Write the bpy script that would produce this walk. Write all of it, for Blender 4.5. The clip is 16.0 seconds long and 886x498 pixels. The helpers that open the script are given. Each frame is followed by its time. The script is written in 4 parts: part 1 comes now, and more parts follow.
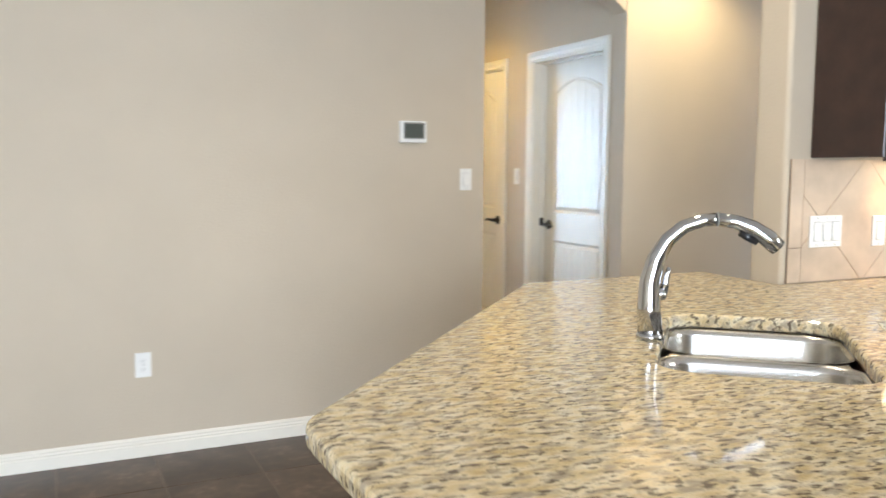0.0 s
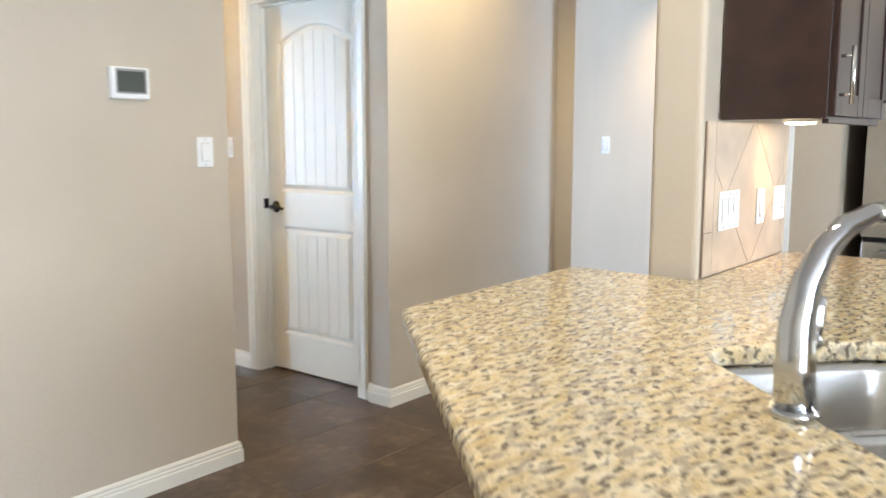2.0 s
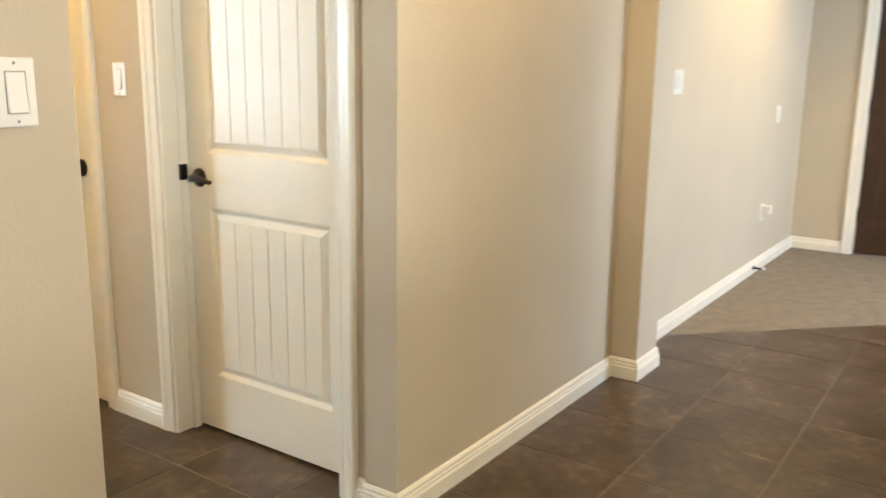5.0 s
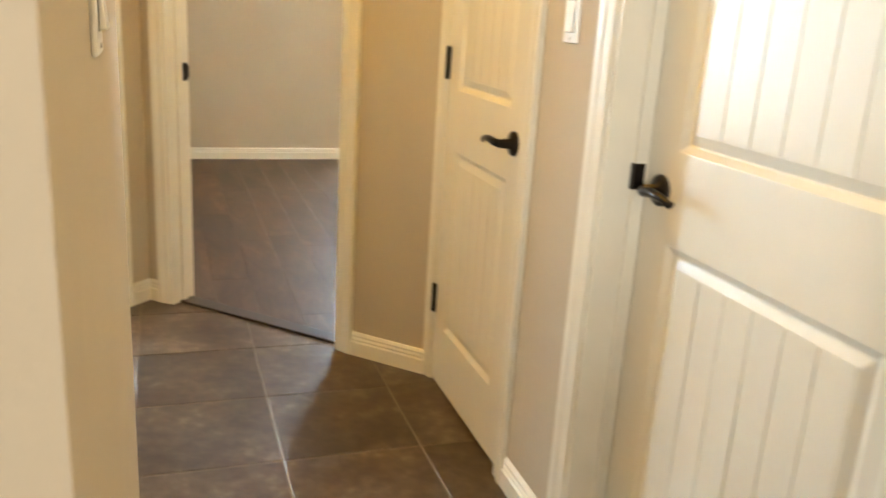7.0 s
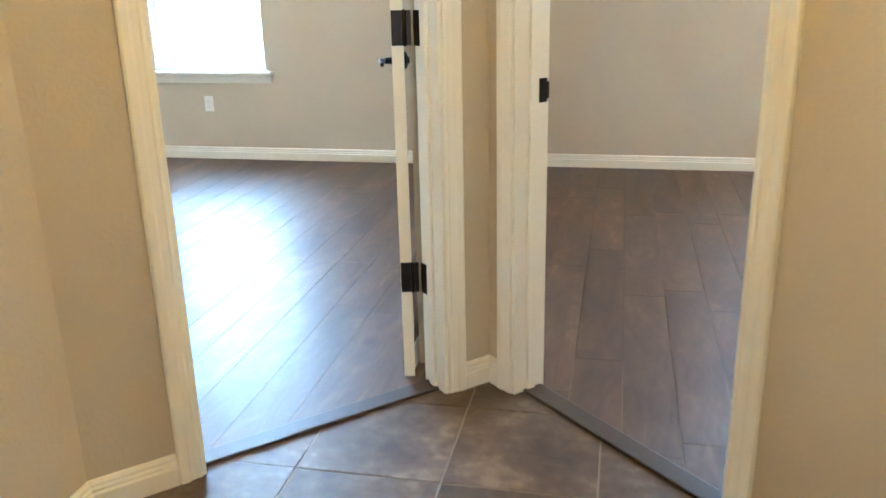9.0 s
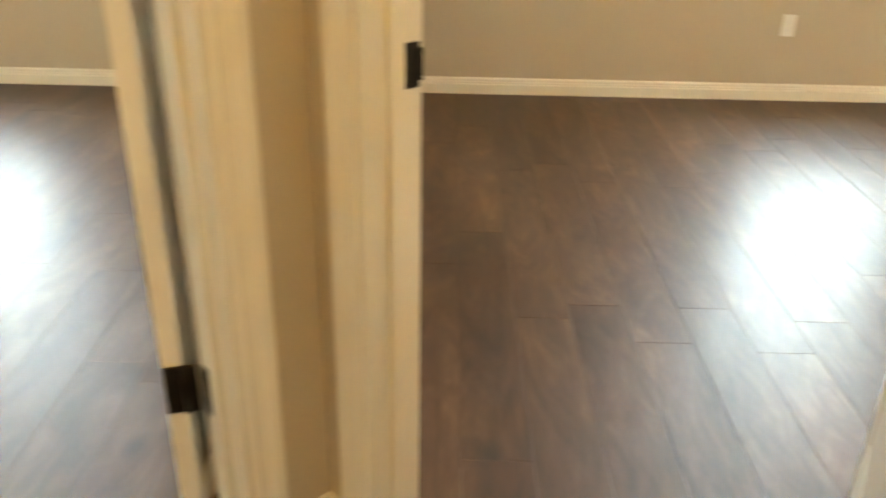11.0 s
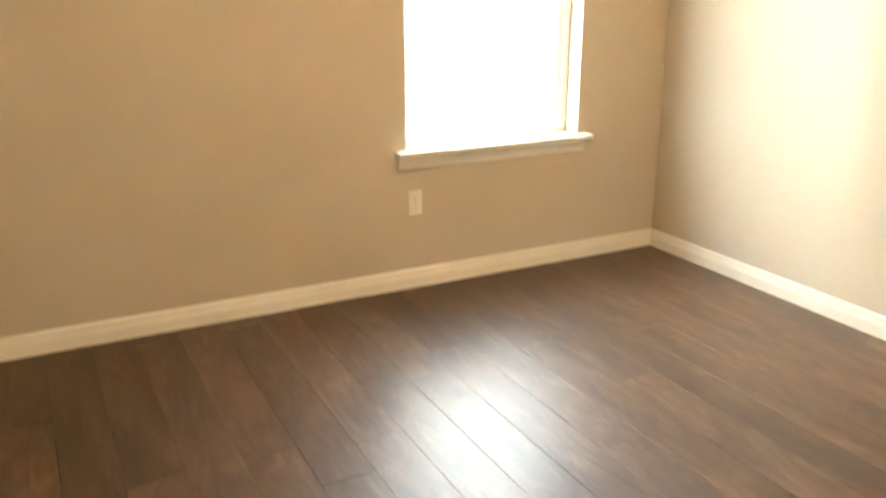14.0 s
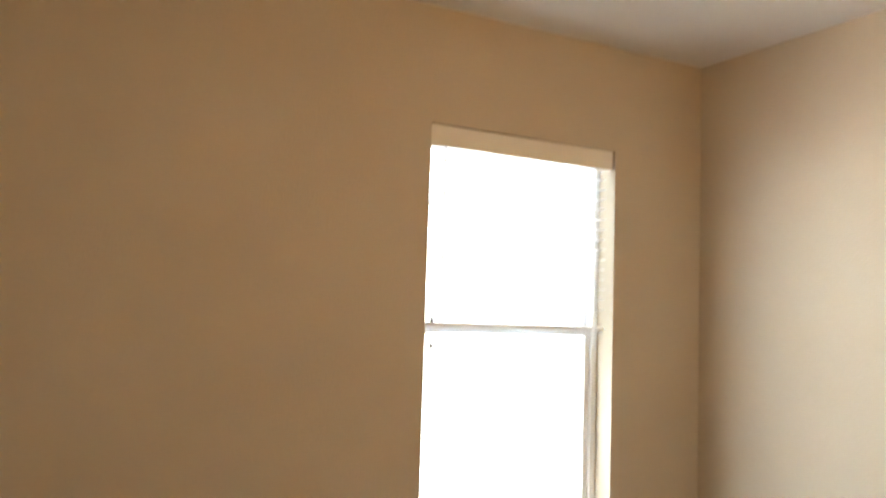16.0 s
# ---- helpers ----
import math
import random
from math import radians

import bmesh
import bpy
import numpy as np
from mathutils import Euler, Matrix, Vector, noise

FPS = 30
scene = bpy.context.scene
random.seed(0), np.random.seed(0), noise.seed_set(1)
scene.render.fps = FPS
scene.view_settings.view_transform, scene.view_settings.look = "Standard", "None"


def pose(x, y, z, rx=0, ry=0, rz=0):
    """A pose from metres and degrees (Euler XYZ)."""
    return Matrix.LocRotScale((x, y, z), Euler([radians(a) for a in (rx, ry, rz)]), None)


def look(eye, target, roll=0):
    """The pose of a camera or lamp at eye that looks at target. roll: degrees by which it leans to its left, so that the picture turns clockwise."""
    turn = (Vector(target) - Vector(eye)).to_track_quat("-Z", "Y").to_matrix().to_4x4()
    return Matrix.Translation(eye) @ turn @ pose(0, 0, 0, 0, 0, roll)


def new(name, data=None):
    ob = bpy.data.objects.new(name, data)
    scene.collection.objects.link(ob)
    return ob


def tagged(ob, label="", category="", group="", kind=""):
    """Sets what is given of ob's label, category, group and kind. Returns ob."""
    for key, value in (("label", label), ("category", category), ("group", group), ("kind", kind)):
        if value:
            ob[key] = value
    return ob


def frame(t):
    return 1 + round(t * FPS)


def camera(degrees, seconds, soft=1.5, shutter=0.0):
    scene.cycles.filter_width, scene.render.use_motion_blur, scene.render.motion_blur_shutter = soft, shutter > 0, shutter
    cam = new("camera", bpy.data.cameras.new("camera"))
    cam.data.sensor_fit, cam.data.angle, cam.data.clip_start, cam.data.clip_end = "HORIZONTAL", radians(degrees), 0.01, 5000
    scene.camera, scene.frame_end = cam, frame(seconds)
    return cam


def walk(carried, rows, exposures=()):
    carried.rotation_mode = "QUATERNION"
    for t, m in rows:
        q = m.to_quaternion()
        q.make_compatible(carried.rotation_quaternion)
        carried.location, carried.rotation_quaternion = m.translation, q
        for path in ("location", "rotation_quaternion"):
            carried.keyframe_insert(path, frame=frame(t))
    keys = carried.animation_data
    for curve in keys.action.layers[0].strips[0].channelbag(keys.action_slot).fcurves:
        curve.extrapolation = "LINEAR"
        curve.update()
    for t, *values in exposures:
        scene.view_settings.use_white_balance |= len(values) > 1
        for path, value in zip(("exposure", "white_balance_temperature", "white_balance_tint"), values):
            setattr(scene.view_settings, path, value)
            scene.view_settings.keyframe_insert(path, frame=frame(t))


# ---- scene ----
PATH = [
    (0, (0.124, 0.550, 1.324), (0.976, 2.349, 1.128), 0.31),
    (0.5, (0.034, 0.817, 1.327), (1.130, 2.480, 1.145), 0.05),
    (1, (0.042, 1.120, 1.309), (1.283, 2.678, 1.124), -0.24),
    (1.5, (0.062, 1.475, 1.311), (1.488, 2.853, 1.056), 0.46),
    (2, (0.207, 1.775, 1.312), (1.752, 3.018, 1.048), -0.01),
    (2.5, (0.355, 2.087, 1.291), (2.018, 3.171, 1.048), 0.36),
    (3, (0.497, 2.375, 1.296), (2.238, 3.320, 1.020), 0.55),
    (3.2, (0.576, 2.471, 1.294), (2.327, 3.396, 1.012), 0.37),
    (5.3, (1.521, 3.227, 1.305), (3.054, 4.424, 0.838), 1.09),
    (5.5, (1.624, 3.339, 1.285), (3.095, 4.598, 0.783), 1.53),
    (6, (1.840, 3.584, 1.280), (3.123, 5.003, 0.696), 2.35),
    (6.3, (1.980, 3.678, 1.269), (3.071, 5.254, 0.696), 1.77),
    (6.5, (2.087, 3.751, 1.289), (3.030, 5.417, 0.713), 4.33),
    (7, (2.277, 3.973, 1.267), (2.902, 5.789, 0.708), 3.57),
    (7.5, (2.412, 4.207, 1.279), (2.710, 6.098, 0.700), 1.70),
    (7.6, (2.424, 4.262, 1.279), (2.655, 6.161, 0.697), 1.70),
    (8, (2.567, 4.434, 1.290), (2.469, 6.339, 0.689), -0.06),
    (8.2, (2.604, 4.538, 1.284), (2.388, 6.432, 0.679), -0.23),
    (10.3, (2.423, 5.860, 1.286), (1.963, 7.661, 0.549), -2.11),
    (10.5, (2.391, 5.948, 1.284), (2.033, 7.758, 0.512), -1.39),
    (10.6, (2.383, 6.000, 1.276), (2.085, 7.813, 0.487), -0.94),
    (11, (2.409, 6.249, 1.270), (2.406, 8.040, 0.379), 1.23),
    (11.5, (2.445, 6.523, 1.258), (2.904, 8.223, 0.310), 3.91),
    (12, (2.444, 6.793, 1.265), (3.213, 8.357, 0.284), 1.23),
    (12.5, (2.504, 6.937, 1.258), (3.275, 8.501, 0.279), 1.01),
    (13, (2.601, 7.087, 1.269), (3.249, 8.731, 0.332), -1.59),
    (13.5, (2.629, 7.275, 1.300), (3.386, 8.936, 0.483), -1.68),
    (14, (2.665, 7.446, 1.376), (3.533, 9.137, 0.755), -0.07),
    (14.5, (2.720, 7.713, 1.362), (3.531, 9.502, 0.988), 0.47),
    (15, (2.777, 7.747, 1.401), (3.501, 9.601, 1.206), 0.96),
    (15.5, (2.756, 7.865, 1.452), (3.562, 9.695, 1.415), 1.83),
    (16, (2.679, 7.908, 1.518), (3.640, 9.656, 1.674), 1.89),
]
cam = camera(56.3, 16.0, shutter=0.5)
LOOKS = [(0, 0.24, 5700, 7), (2, 0.5, 5500, 7), (3.2, 0.53, 5600, 7), (5.5, 0.54, 7000, 5), (6.2, 0.66, 6800, 5), (7.0, 0.58, 7100, 6), (7.5, 0.75, 6700, 6), (8.2, 0.82, 5100, 4), (10.5, 0.43, 7600, 6), (11.2, 0.4, 8900, 8), (12.5, 0.6, 9400, 9), (13.5, 0.55, 9600, 12), (14.5, 0.05, 9500, 19), (15.2, -0.25, 9500, 22), (16, -0.7, 9200, 22)]
walk(cam, [(t, look(eye, target, roll)) for t, eye, target, roll in PATH], LOOKS)

# ---------------------------------------------------------------- world and light
world = bpy.data.worlds.new("sky")
scene.world = world
world.use_nodes = True
wn = world.node_tree
sky = wn.nodes.new("ShaderNodeTexSky")
sky.sky_type = 'NISHITA'
sky.sun_disc = False
sky.sun_elevation = radians(48)
sky.sun_rotation = radians(200)
wn.nodes["Background"].inputs["Strength"].default_value = 0.15
wn.links.new(sky.outputs[0], wn.nodes["Background"].inputs[0])

sun = new("sun", bpy.data.lights.new("sun", 'SUN'))
sun.data.energy, sun.data.angle, sun.data.color = 3.0, radians(0.5), (1, 0.95, 0.86)
sun.matrix_world = look((0, 0, 12), (4.0, 10.5, 0))


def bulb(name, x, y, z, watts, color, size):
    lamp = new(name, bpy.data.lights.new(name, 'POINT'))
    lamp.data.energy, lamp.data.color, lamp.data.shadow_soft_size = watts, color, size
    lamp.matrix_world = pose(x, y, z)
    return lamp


def area(name, eye, target, sx, sy, watts, color):
    lamp = new(name, bpy.data.lights.new(name, 'AREA'))
    lamp.data.shape, lamp.data.size, lamp.data.size_y = 'RECTANGLE', sx, sy
    lamp.data.energy, lamp.data.color = watts, color
    lamp.matrix_world = look(eye, target)
    return lamp


def spot(name, x, y, z, watts, color, cone=130, size=0.06, blend=0.6):
    lamp = new(name, bpy.data.lights.new(name, 'SPOT'))
    lamp.data.energy, lamp.data.color, lamp.data.spot_size, lamp.data.spot_blend, lamp.data.shadow_soft_size = watts, color, radians(cone), blend, size
    lamp.matrix_world = pose(x, y, z)
    return lamp


SKYLIGHT = (0.52, 0.76, 1.0)
WARM = (1.0, 0.66, 0.29)
area("daylight_room_two", (4.645, 11.15, 1.60), (4.645, 5, 1.1), 2.6, 2.4, 1300, SKYLIGHT)
area("daylight_room_one", (-0.415, 11.15, 1.60), (-0.415, 5, 1.1), 2.6, 2.4, 1300, SKYLIGHT)
area("daylight_living", (-1.6, -3.42, 1.25), (-0.9, 5, 1.1), 3.2, 2.1, 400, (0.94, 0.97, 1.0))
area("daylight_entry", (6.6, 0.62, 1.35), (6.4, 5, 1.2), 1.4, 2.0, 115, (0.68, 0.80, 1.0))
# assumed warm bedroom lamps, out of view, added to turn the walls orange
bulb("bedroom_two_warm_fill", 4.25, 8.60, 2.58, 46, (1.0, 0.54, 0.10), 0.12)
bulb("bedroom_one_warm_fill", 0.15, 8.60, 2.58, 34, (1.0, 0.54, 0.10), 0.12)
spot("hall_bulb", 2.45, 6.00, 2.66, 66, (1.0, 0.57, 0.08), 140, 0.24)
# fill through an assumed kitchen window, brightens the wall beside the arch
area("kitchen_side_fill", (4.25, -0.19, 1.55), (4.0, 5, 1.2), 1.1, 1.3, 45, (1.0, 0.97, 0.90))
spot("arch_downlight", 3.45, 4.02, 2.71, 62, (1.0, 0.72, 0.36), 140)
spot("entry_downlight", 6.38, 3.88, 2.71, 85, WARM, 120)
# unseen fill spot, added to brighten the counter and the walls near it
spot("living_fill_spot", 1.5, 2.4, 2.71, 46, (1.0, 0.80, 0.54), 150)
spot("undercabinet_bulb", 2.93, 2.585, 1.335, 2.0, (1.0, 0.42, 0.09), 105, 0.03, 0.9)

# ---------------------------------------------------------------- materials


def material(name, color, rough=0.5, metal=0.0, spread=0.06, scale=6.0, fine=180.0, bump=0.05, spec=0.5, coat=0.0, depth=0.002):
    m = bpy.data.materials.new(name)
    m.use_nodes = True
    n, l = m.node_tree.nodes, m.node_tree.links
    b = n["Principled BSDF"]
    b.inputs["Roughness"].default_value, b.inputs["Metallic"].default_value = rough, metal
    b.inputs["Specular IOR Level"].default_value = spec
    b.inputs["Coat Weight"].default_value = coat
    co = n.new("ShaderNodeTexCoord")
    big, small = n.new("ShaderNodeTexNoise"), n.new("ShaderNodeTexNoise")
    big.inputs["Scale"].default_value, big.inputs["Detail"].default_value = scale, 4
    small.inputs["Scale"].default_value, small.inputs["Detail"].default_value = fine, 2
    for t in (big, small):
        l.new(co.outputs["Object"], t.inputs["Vector"])
    ramp = n.new("ShaderNodeMapRange")
    ramp.inputs["From Min"].default_value, ramp.inputs["From Max"].default_value = 0.3, 0.7
    ramp.inputs["To Min"].default_value, ramp.inputs["To Max"].default_value = 1 - spread, 1 + spread
    l.new(big.outputs["Fac"], ramp.inputs["Value"])
    mix = n.new("ShaderNodeVectorMath")
    mix.operation = 'SCALE'
    mix.inputs[0].default_value = color
    l.new(ramp.outputs[0], mix.inputs["Scale"])
    l.new(mix.outputs[0], b.inputs["Base Color"])
    bp = n.new("ShaderNodeBump")
    bp.inputs["Strength"].default_value, bp.inputs["Distance"].default_value = bump, depth
    l.new(small.outputs["Fac"], bp.inputs["Height"])
    l.new(bp.outputs[0], b.inputs["Normal"])
    return m


def ramp_node(n, stops):
    r = n.new("ShaderNodeValToRGB")
    while len(r.color_ramp.elements) < len(stops):
        r.color_ramp.elements.new(0.5)
    for e, (p, c) in zip(r.color_ramp.elements, stops):
        e.position, e.color = p, (*c, 1)
    return r


def granite_material():
    m = bpy.data.materials.new("granite")
    m.use_nodes = True
    n, l = m.node_tree.nodes, m.node_tree.links
    b = n["Principled BSDF"]
    b.inputs["Roughness"].default_value = 0.085
    co, mp = n.new("ShaderNodeTexCoord"), n.new("ShaderNodeMapping")
    mp.inputs["Rotation"].default_value = (0, 0, 0.5)
    mp.inputs["Scale"].default_value = (0.92, 2.0, 1.4)
    l.new(co.outputs["Object"], mp.inputs[0])
    base, fleck, grey, fine = (n.new("ShaderNodeTexNoise") for _ in range(4))
    for t, s, d in ((base, 24, 5), (fleck, 48, 4), (grey, 29, 4), (fine, 140, 2)):
        t.inputs["Scale"].default_value, t.inputs["Detail"].default_value = s, d
        l.new(mp.outputs[0], t.inputs["Vector"])
    warp = n.new("ShaderNodeVectorMath")
    warp.inputs[1].default_value = (7.3, 2.1, 4.4)
    l.new(mp.outputs[0], warp.inputs[0])
    l.new(warp.outputs[0], grey.inputs["Vector"])
    c1 = ramp_node(n, [(0.30, (0.60, 0.45, 0.23)), (0.45, (0.78, 0.64, 0.38)), (0.62, (0.87, 0.78, 0.56)), (0.75, (0.90, 0.84, 0.70))])
    l.new(base.outputs["Fac"], c1.inputs[0])
    f1 = ramp_node(n, [(0.53, (0, 0, 0)), (0.625, (0.88, 0.88, 0.88))])
    l.new(fleck.outputs["Fac"], f1.inputs[0])
    f2 = ramp_node(n, [(0.47, (0, 0, 0)), (0.64, (0.9, 0.9, 0.9))])
    l.new(grey.outputs["Fac"], f2.inputs[0])
    m1, m2, m3 = (n.new("ShaderNodeMix") for _ in range(3))
    for x in (m1, m2, m3):
        x.data_type = 'RGBA'
    l.new(f2.outputs[0], m1.inputs[0])
    l.new(c1.outputs[0], m1.inputs[6])
    m1.inputs[7].default_value = (0.42, 0.35, 0.26, 1)
    l.new(f1.outputs[0], m2.inputs[0])
    l.new(m1.outputs[2], m2.inputs[6])
    m2.inputs[7].default_value = (0.10, 0.068, 0.044, 1)
    f3 = ramp_node(n, [(0.60, (0, 0, 0)), (0.72, (0.6, 0.6, 0.6))])
    l.new(fine.outputs["Fac"], f3.inputs[0])
    l.new(f3.outputs[0], m3.inputs[0])
    l.new(m2.outputs[2], m3.inputs[6])
    m3.inputs[7].default_value = (0.20, 0.14, 0.08, 1)
    l.new(m3.outputs[2], b.inputs["Base Color"])
    return m


def tile_material():
    m = bpy.data.materials.new("brown_tile")
    m.use_nodes = True
    n, l = m.node_tree.nodes, m.node_tree.links
    b = n["Principled BSDF"]
    co, info = n.new("ShaderNodeNewGeometry"), n.new("ShaderNodeObjectInfo")
    a, c, f = (n.new("ShaderNodeTexNoise") for _ in range(3))
    for t, s, d in ((a, 5, 6), (c, 22, 5), (f, 120, 3)):
        t.inputs["Scale"].default_value, t.inputs["Detail"].default_value = s, d
    off = n.new("ShaderNodeVectorMath")
    sc = n.new("ShaderNodeVectorMath")
    sc.operation = 'SCALE'
    sc.inputs[0].default_value = (9, 5, 7)
    l.new(info.outputs["Random"], sc.inputs["Scale"])
    l.new(co.outputs["Position"], off.inputs[0])
    l.new(sc.outputs[0], off.inputs[1])
    for t in (a, c, f):
        l.new(off.outputs[0], t.inputs["Vector"])
    r = ramp_node(n, [(0.34, (0.034, 0.020, 0.012)), (0.46, (0.064, 0.040, 0.025)), (0.56, (0.098, 0.066, 0.044)), (0.66, (0.170, 0.128, 0.094))])
    mixf = n.new("ShaderNodeMix")
    mixf.inputs[0].default_value = 0.45
    l.new(a.outputs["Fac"], mixf.inputs[2])
    l.new(c.outputs["Fac"], mixf.inputs[3])
    l.new(mixf.outputs[0], r.inputs[0])
    tone = n.new("ShaderNodeMapRange")
    tone.inputs["To Min"].default_value, tone.inputs["To Max"].default_value = 0.86, 1.14
    l.new(info.outputs["Random"], tone.inputs[0])
    mul = n.new("ShaderNodeVectorMath")
    mul.operation = 'SCALE'
    l.new(r.outputs[0], mul.inputs[0])
    l.new(tone.outputs[0], mul.inputs["Scale"])
    l.new(mul.outputs[0], b.inputs["Base Color"])
    rr = n.new("ShaderNodeMapRange")
    rr.inputs["To Min"].default_value, rr.inputs["To Max"].default_value = 0.28, 0.44
    l.new(c.outputs["Fac"], rr.inputs[0])
    l.new(rr.outputs[0], b.inputs["Roughness"])
    bp = n.new("ShaderNodeBump")
    bp.inputs["Strength"].default_value, bp.inputs["Distance"].default_value = 0.15, 0.004
    l.new(c.outputs["Fac"], bp.inputs["Height"])
    l.new(bp.outputs[0], b.inputs["Normal"])
    return m


def plank_material():
    m = bpy.data.materials.new("walnut_laminate")
    m.use_nodes = True
    n, l = m.node_tree.nodes, m.node_tree.links
    b = n["Principled BSDF"]
    b.inputs["Specular IOR Level"].default_value = 0.5
    co, info = n.new("ShaderNodeNewGeometry"), n.new("ShaderNodeObjectInfo")
    sc, off, mp = n.new("ShaderNodeVectorMath"), n.new("ShaderNodeVectorMath"), n.new("ShaderNodeMapping")
    sc.operation = 'SCALE'
    sc.inputs[0].default_value = (13, 31, 7)
    l.new(info.outputs["Random"], sc.inputs["Scale"])
    l.new(co.outputs["Position"], off.inputs[0])
    l.new(sc.outputs[0], off.inputs[1])
    l.new(off.outputs[0], mp.inputs[0])
    mp.inputs["Scale"].default_value = (1.0, 0.24, 1.0)
    broad, swirl, grain = (n.new("ShaderNodeTexNoise") for _ in range(3))
    for t, s, d, w in ((broad, 5, 3, 1.0), (swirl, 10, 4, 3.0), (grain, 60, 3, 0.4)):
        t.inputs["Scale"].default_value, t.inputs["Detail"].default_value, t.inputs["Distortion"].default_value = s, d, w
        l.new(mp.outputs[0], t.inputs["Vector"])
    r1 = ramp_node(n, [(0.30, (0.026, 0.012, 0.006)), (0.45, (0.055, 0.027, 0.014)), (0.57, (0.086, 0.045, 0.025)), (0.73, (0.155, 0.090, 0.052))])
    mixf = n.new("ShaderNodeMix")
    mixf.inputs[0].default_value = 0.45
    l.new(broad.outputs["Fac"], mixf.inputs[2])
    l.new(swirl.outputs["Fac"], mixf.inputs[3])
    l.new(mixf.outputs[0], r1.inputs[0])
    tone, g2, mul, mul2 = n.new("ShaderNodeMapRange"), n.new("ShaderNodeMapRange"), n.new("ShaderNodeVectorMath"), n.new("ShaderNodeVectorMath")
    mul.operation = mul2.operation = 'SCALE'
    tone.inputs["To Min"].default_value, tone.inputs["To Max"].default_value = 0.84, 1.16
    l.new(info.outputs["Random"], tone.inputs[0])
    g2.inputs["From Min"].default_value, g2.inputs["From Max"].default_value = 0.35, 0.65
    g2.inputs["To Min"].default_value, g2.inputs["To Max"].default_value = 0.90, 1.08
    l.new(grain.outputs["Fac"], g2.inputs[0])
    l.new(r1.outputs[0], mul.inputs[0])
    l.new(tone.outputs[0], mul.inputs["Scale"])
    l.new(mul.outputs[0], mul2.inputs[0])
    l.new(g2.outputs[0], mul2.inputs["Scale"])
    l.new(mul2.outputs[0], b.inputs["Base Color"])
    vor, vmp, knot, dark = n.new("ShaderNodeTexVoronoi"), n.new("ShaderNodeMapping"), n.new("ShaderNodeMapRange"), n.new("ShaderNodeMix")
    vmp.inputs["Scale"].default_value = (1.0, 0.62, 1.0)
    vor.inputs["Scale"].default_value = 3.4
    l.new(off.outputs[0], vmp.inputs[0])
    l.new(vmp.outputs[0], vor.inputs["Vector"])
    knot.inputs["From Min"].default_value, knot.inputs["From Max"].default_value = 0.03, 0.13
    knot.inputs["To Min"].default_value, knot.inputs["To Max"].default_value = 0.75, 0.0
    l.new(vor.outputs["Distance"], knot.inputs[0])
    dark.data_type = 'RGBA'
    l.new(knot.outputs[0], dark.inputs[0])
    l.new(mul2.outputs[0], dark.inputs[6])
    dark.inputs[7].default_value = (0.018, 0.009, 0.005, 1)
    l.new(dark.outputs[2], b.inputs["Base Color"])
    rr = n.new("ShaderNodeMapRange")
    rr.inputs["To Min"].default_value, rr.inputs["To Max"].default_value = 0.365, 0.435
    l.new(swirl.outputs["Fac"], rr.inputs[0])
    l.new(rr.outputs[0], b.inputs["Roughness"])
    bp = n.new("ShaderNodeBump")
    bp.inputs["Strength"].default_value, bp.inputs["Distance"].default_value = 0.12, 0.002
    l.new(grain.outputs["Fac"], bp.inputs["Height"])
    l.new(bp.outputs[0], b.inputs["Normal"])
    return m


def glass_material():
    m = bpy.data.materials.new("window_glass")
    m.use_nodes = True
    b = m.node_tree.nodes["Principled BSDF"]
    b.inputs["Transmission Weight"].default_value, b.inputs["Roughness"].default_value, b.inputs["IOR"].default_value = 1.0, 0.0, 1.45
    return m


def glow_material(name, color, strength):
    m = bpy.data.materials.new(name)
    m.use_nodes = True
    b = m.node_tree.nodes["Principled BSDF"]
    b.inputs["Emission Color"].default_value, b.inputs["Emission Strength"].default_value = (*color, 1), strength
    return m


WALL = material("greige_wall_paint", (0.535, 0.464, 0.362), 0.72, spread=0.03, scale=2.5, fine=85, bump=0.38, spec=0.3, depth=0.003)
CEIL = material("ceiling_paint", (0.72, 0.68, 0.62), 0.85, spread=0.02, scale=3, fine=70, bump=0.3, spec=0.2, depth=0.003)
TRIM = material("cream_trim_paint", (0.80, 0.765, 0.68), 0.32, spread=0.02, scale=9, fine=60, bump=0.03)
DOOR = material("cream_door_paint", (0.79, 0.75, 0.66), 0.36, spread=0.02, scale=7, fine=120, bump=0.05)
BRONZE = material("oil_rubbed_bronze", (0.020, 0.016, 0.014), 0.30, 0.75, spread=0.2, scale=40)
PLASTIC = material("white_plastic", (0.82, 0.81, 0.78), 0.35, spread=0.01, bump=0.0)
GREYP = material("grey_plastic_and_gap_shade", (0.30, 0.29, 0.27), 0.5, spread=0.02, bump=0.0)
LCD = material("grey_lcd", (0.085, 0.095, 0.085), 0.2, spread=0.02, bump=0.0)
GRANITE = granite_material()
TILE = tile_material()
PLANK = plank_material()
GROUT = material("grey_grout", (0.22, 0.185, 0.15), 0.85, spread=0.12, scale=12)
UNDER = material("dark_joint", (0.018, 0.010, 0.006), 0.8)
STRIP = material("dark_threshold", (0.035, 0.022, 0.016), 0.35, spread=0.15, scale=20)
ESPRESSO = material("espresso_cabinet_wood", (0.030, 0.014, 0.010), 0.28, spread=0.3, scale=14, coat=0.2)
CHROME = material("polished_chrome", (0.56, 0.57, 0.59), 0.10, 1.0, spread=0.02, bump=0.0)
STEEL = material("brushed_steel", (0.60, 0.59, 0.57), 0.27, 1.0, spread=0.05, scale=20, fine=300, bump=0.04)
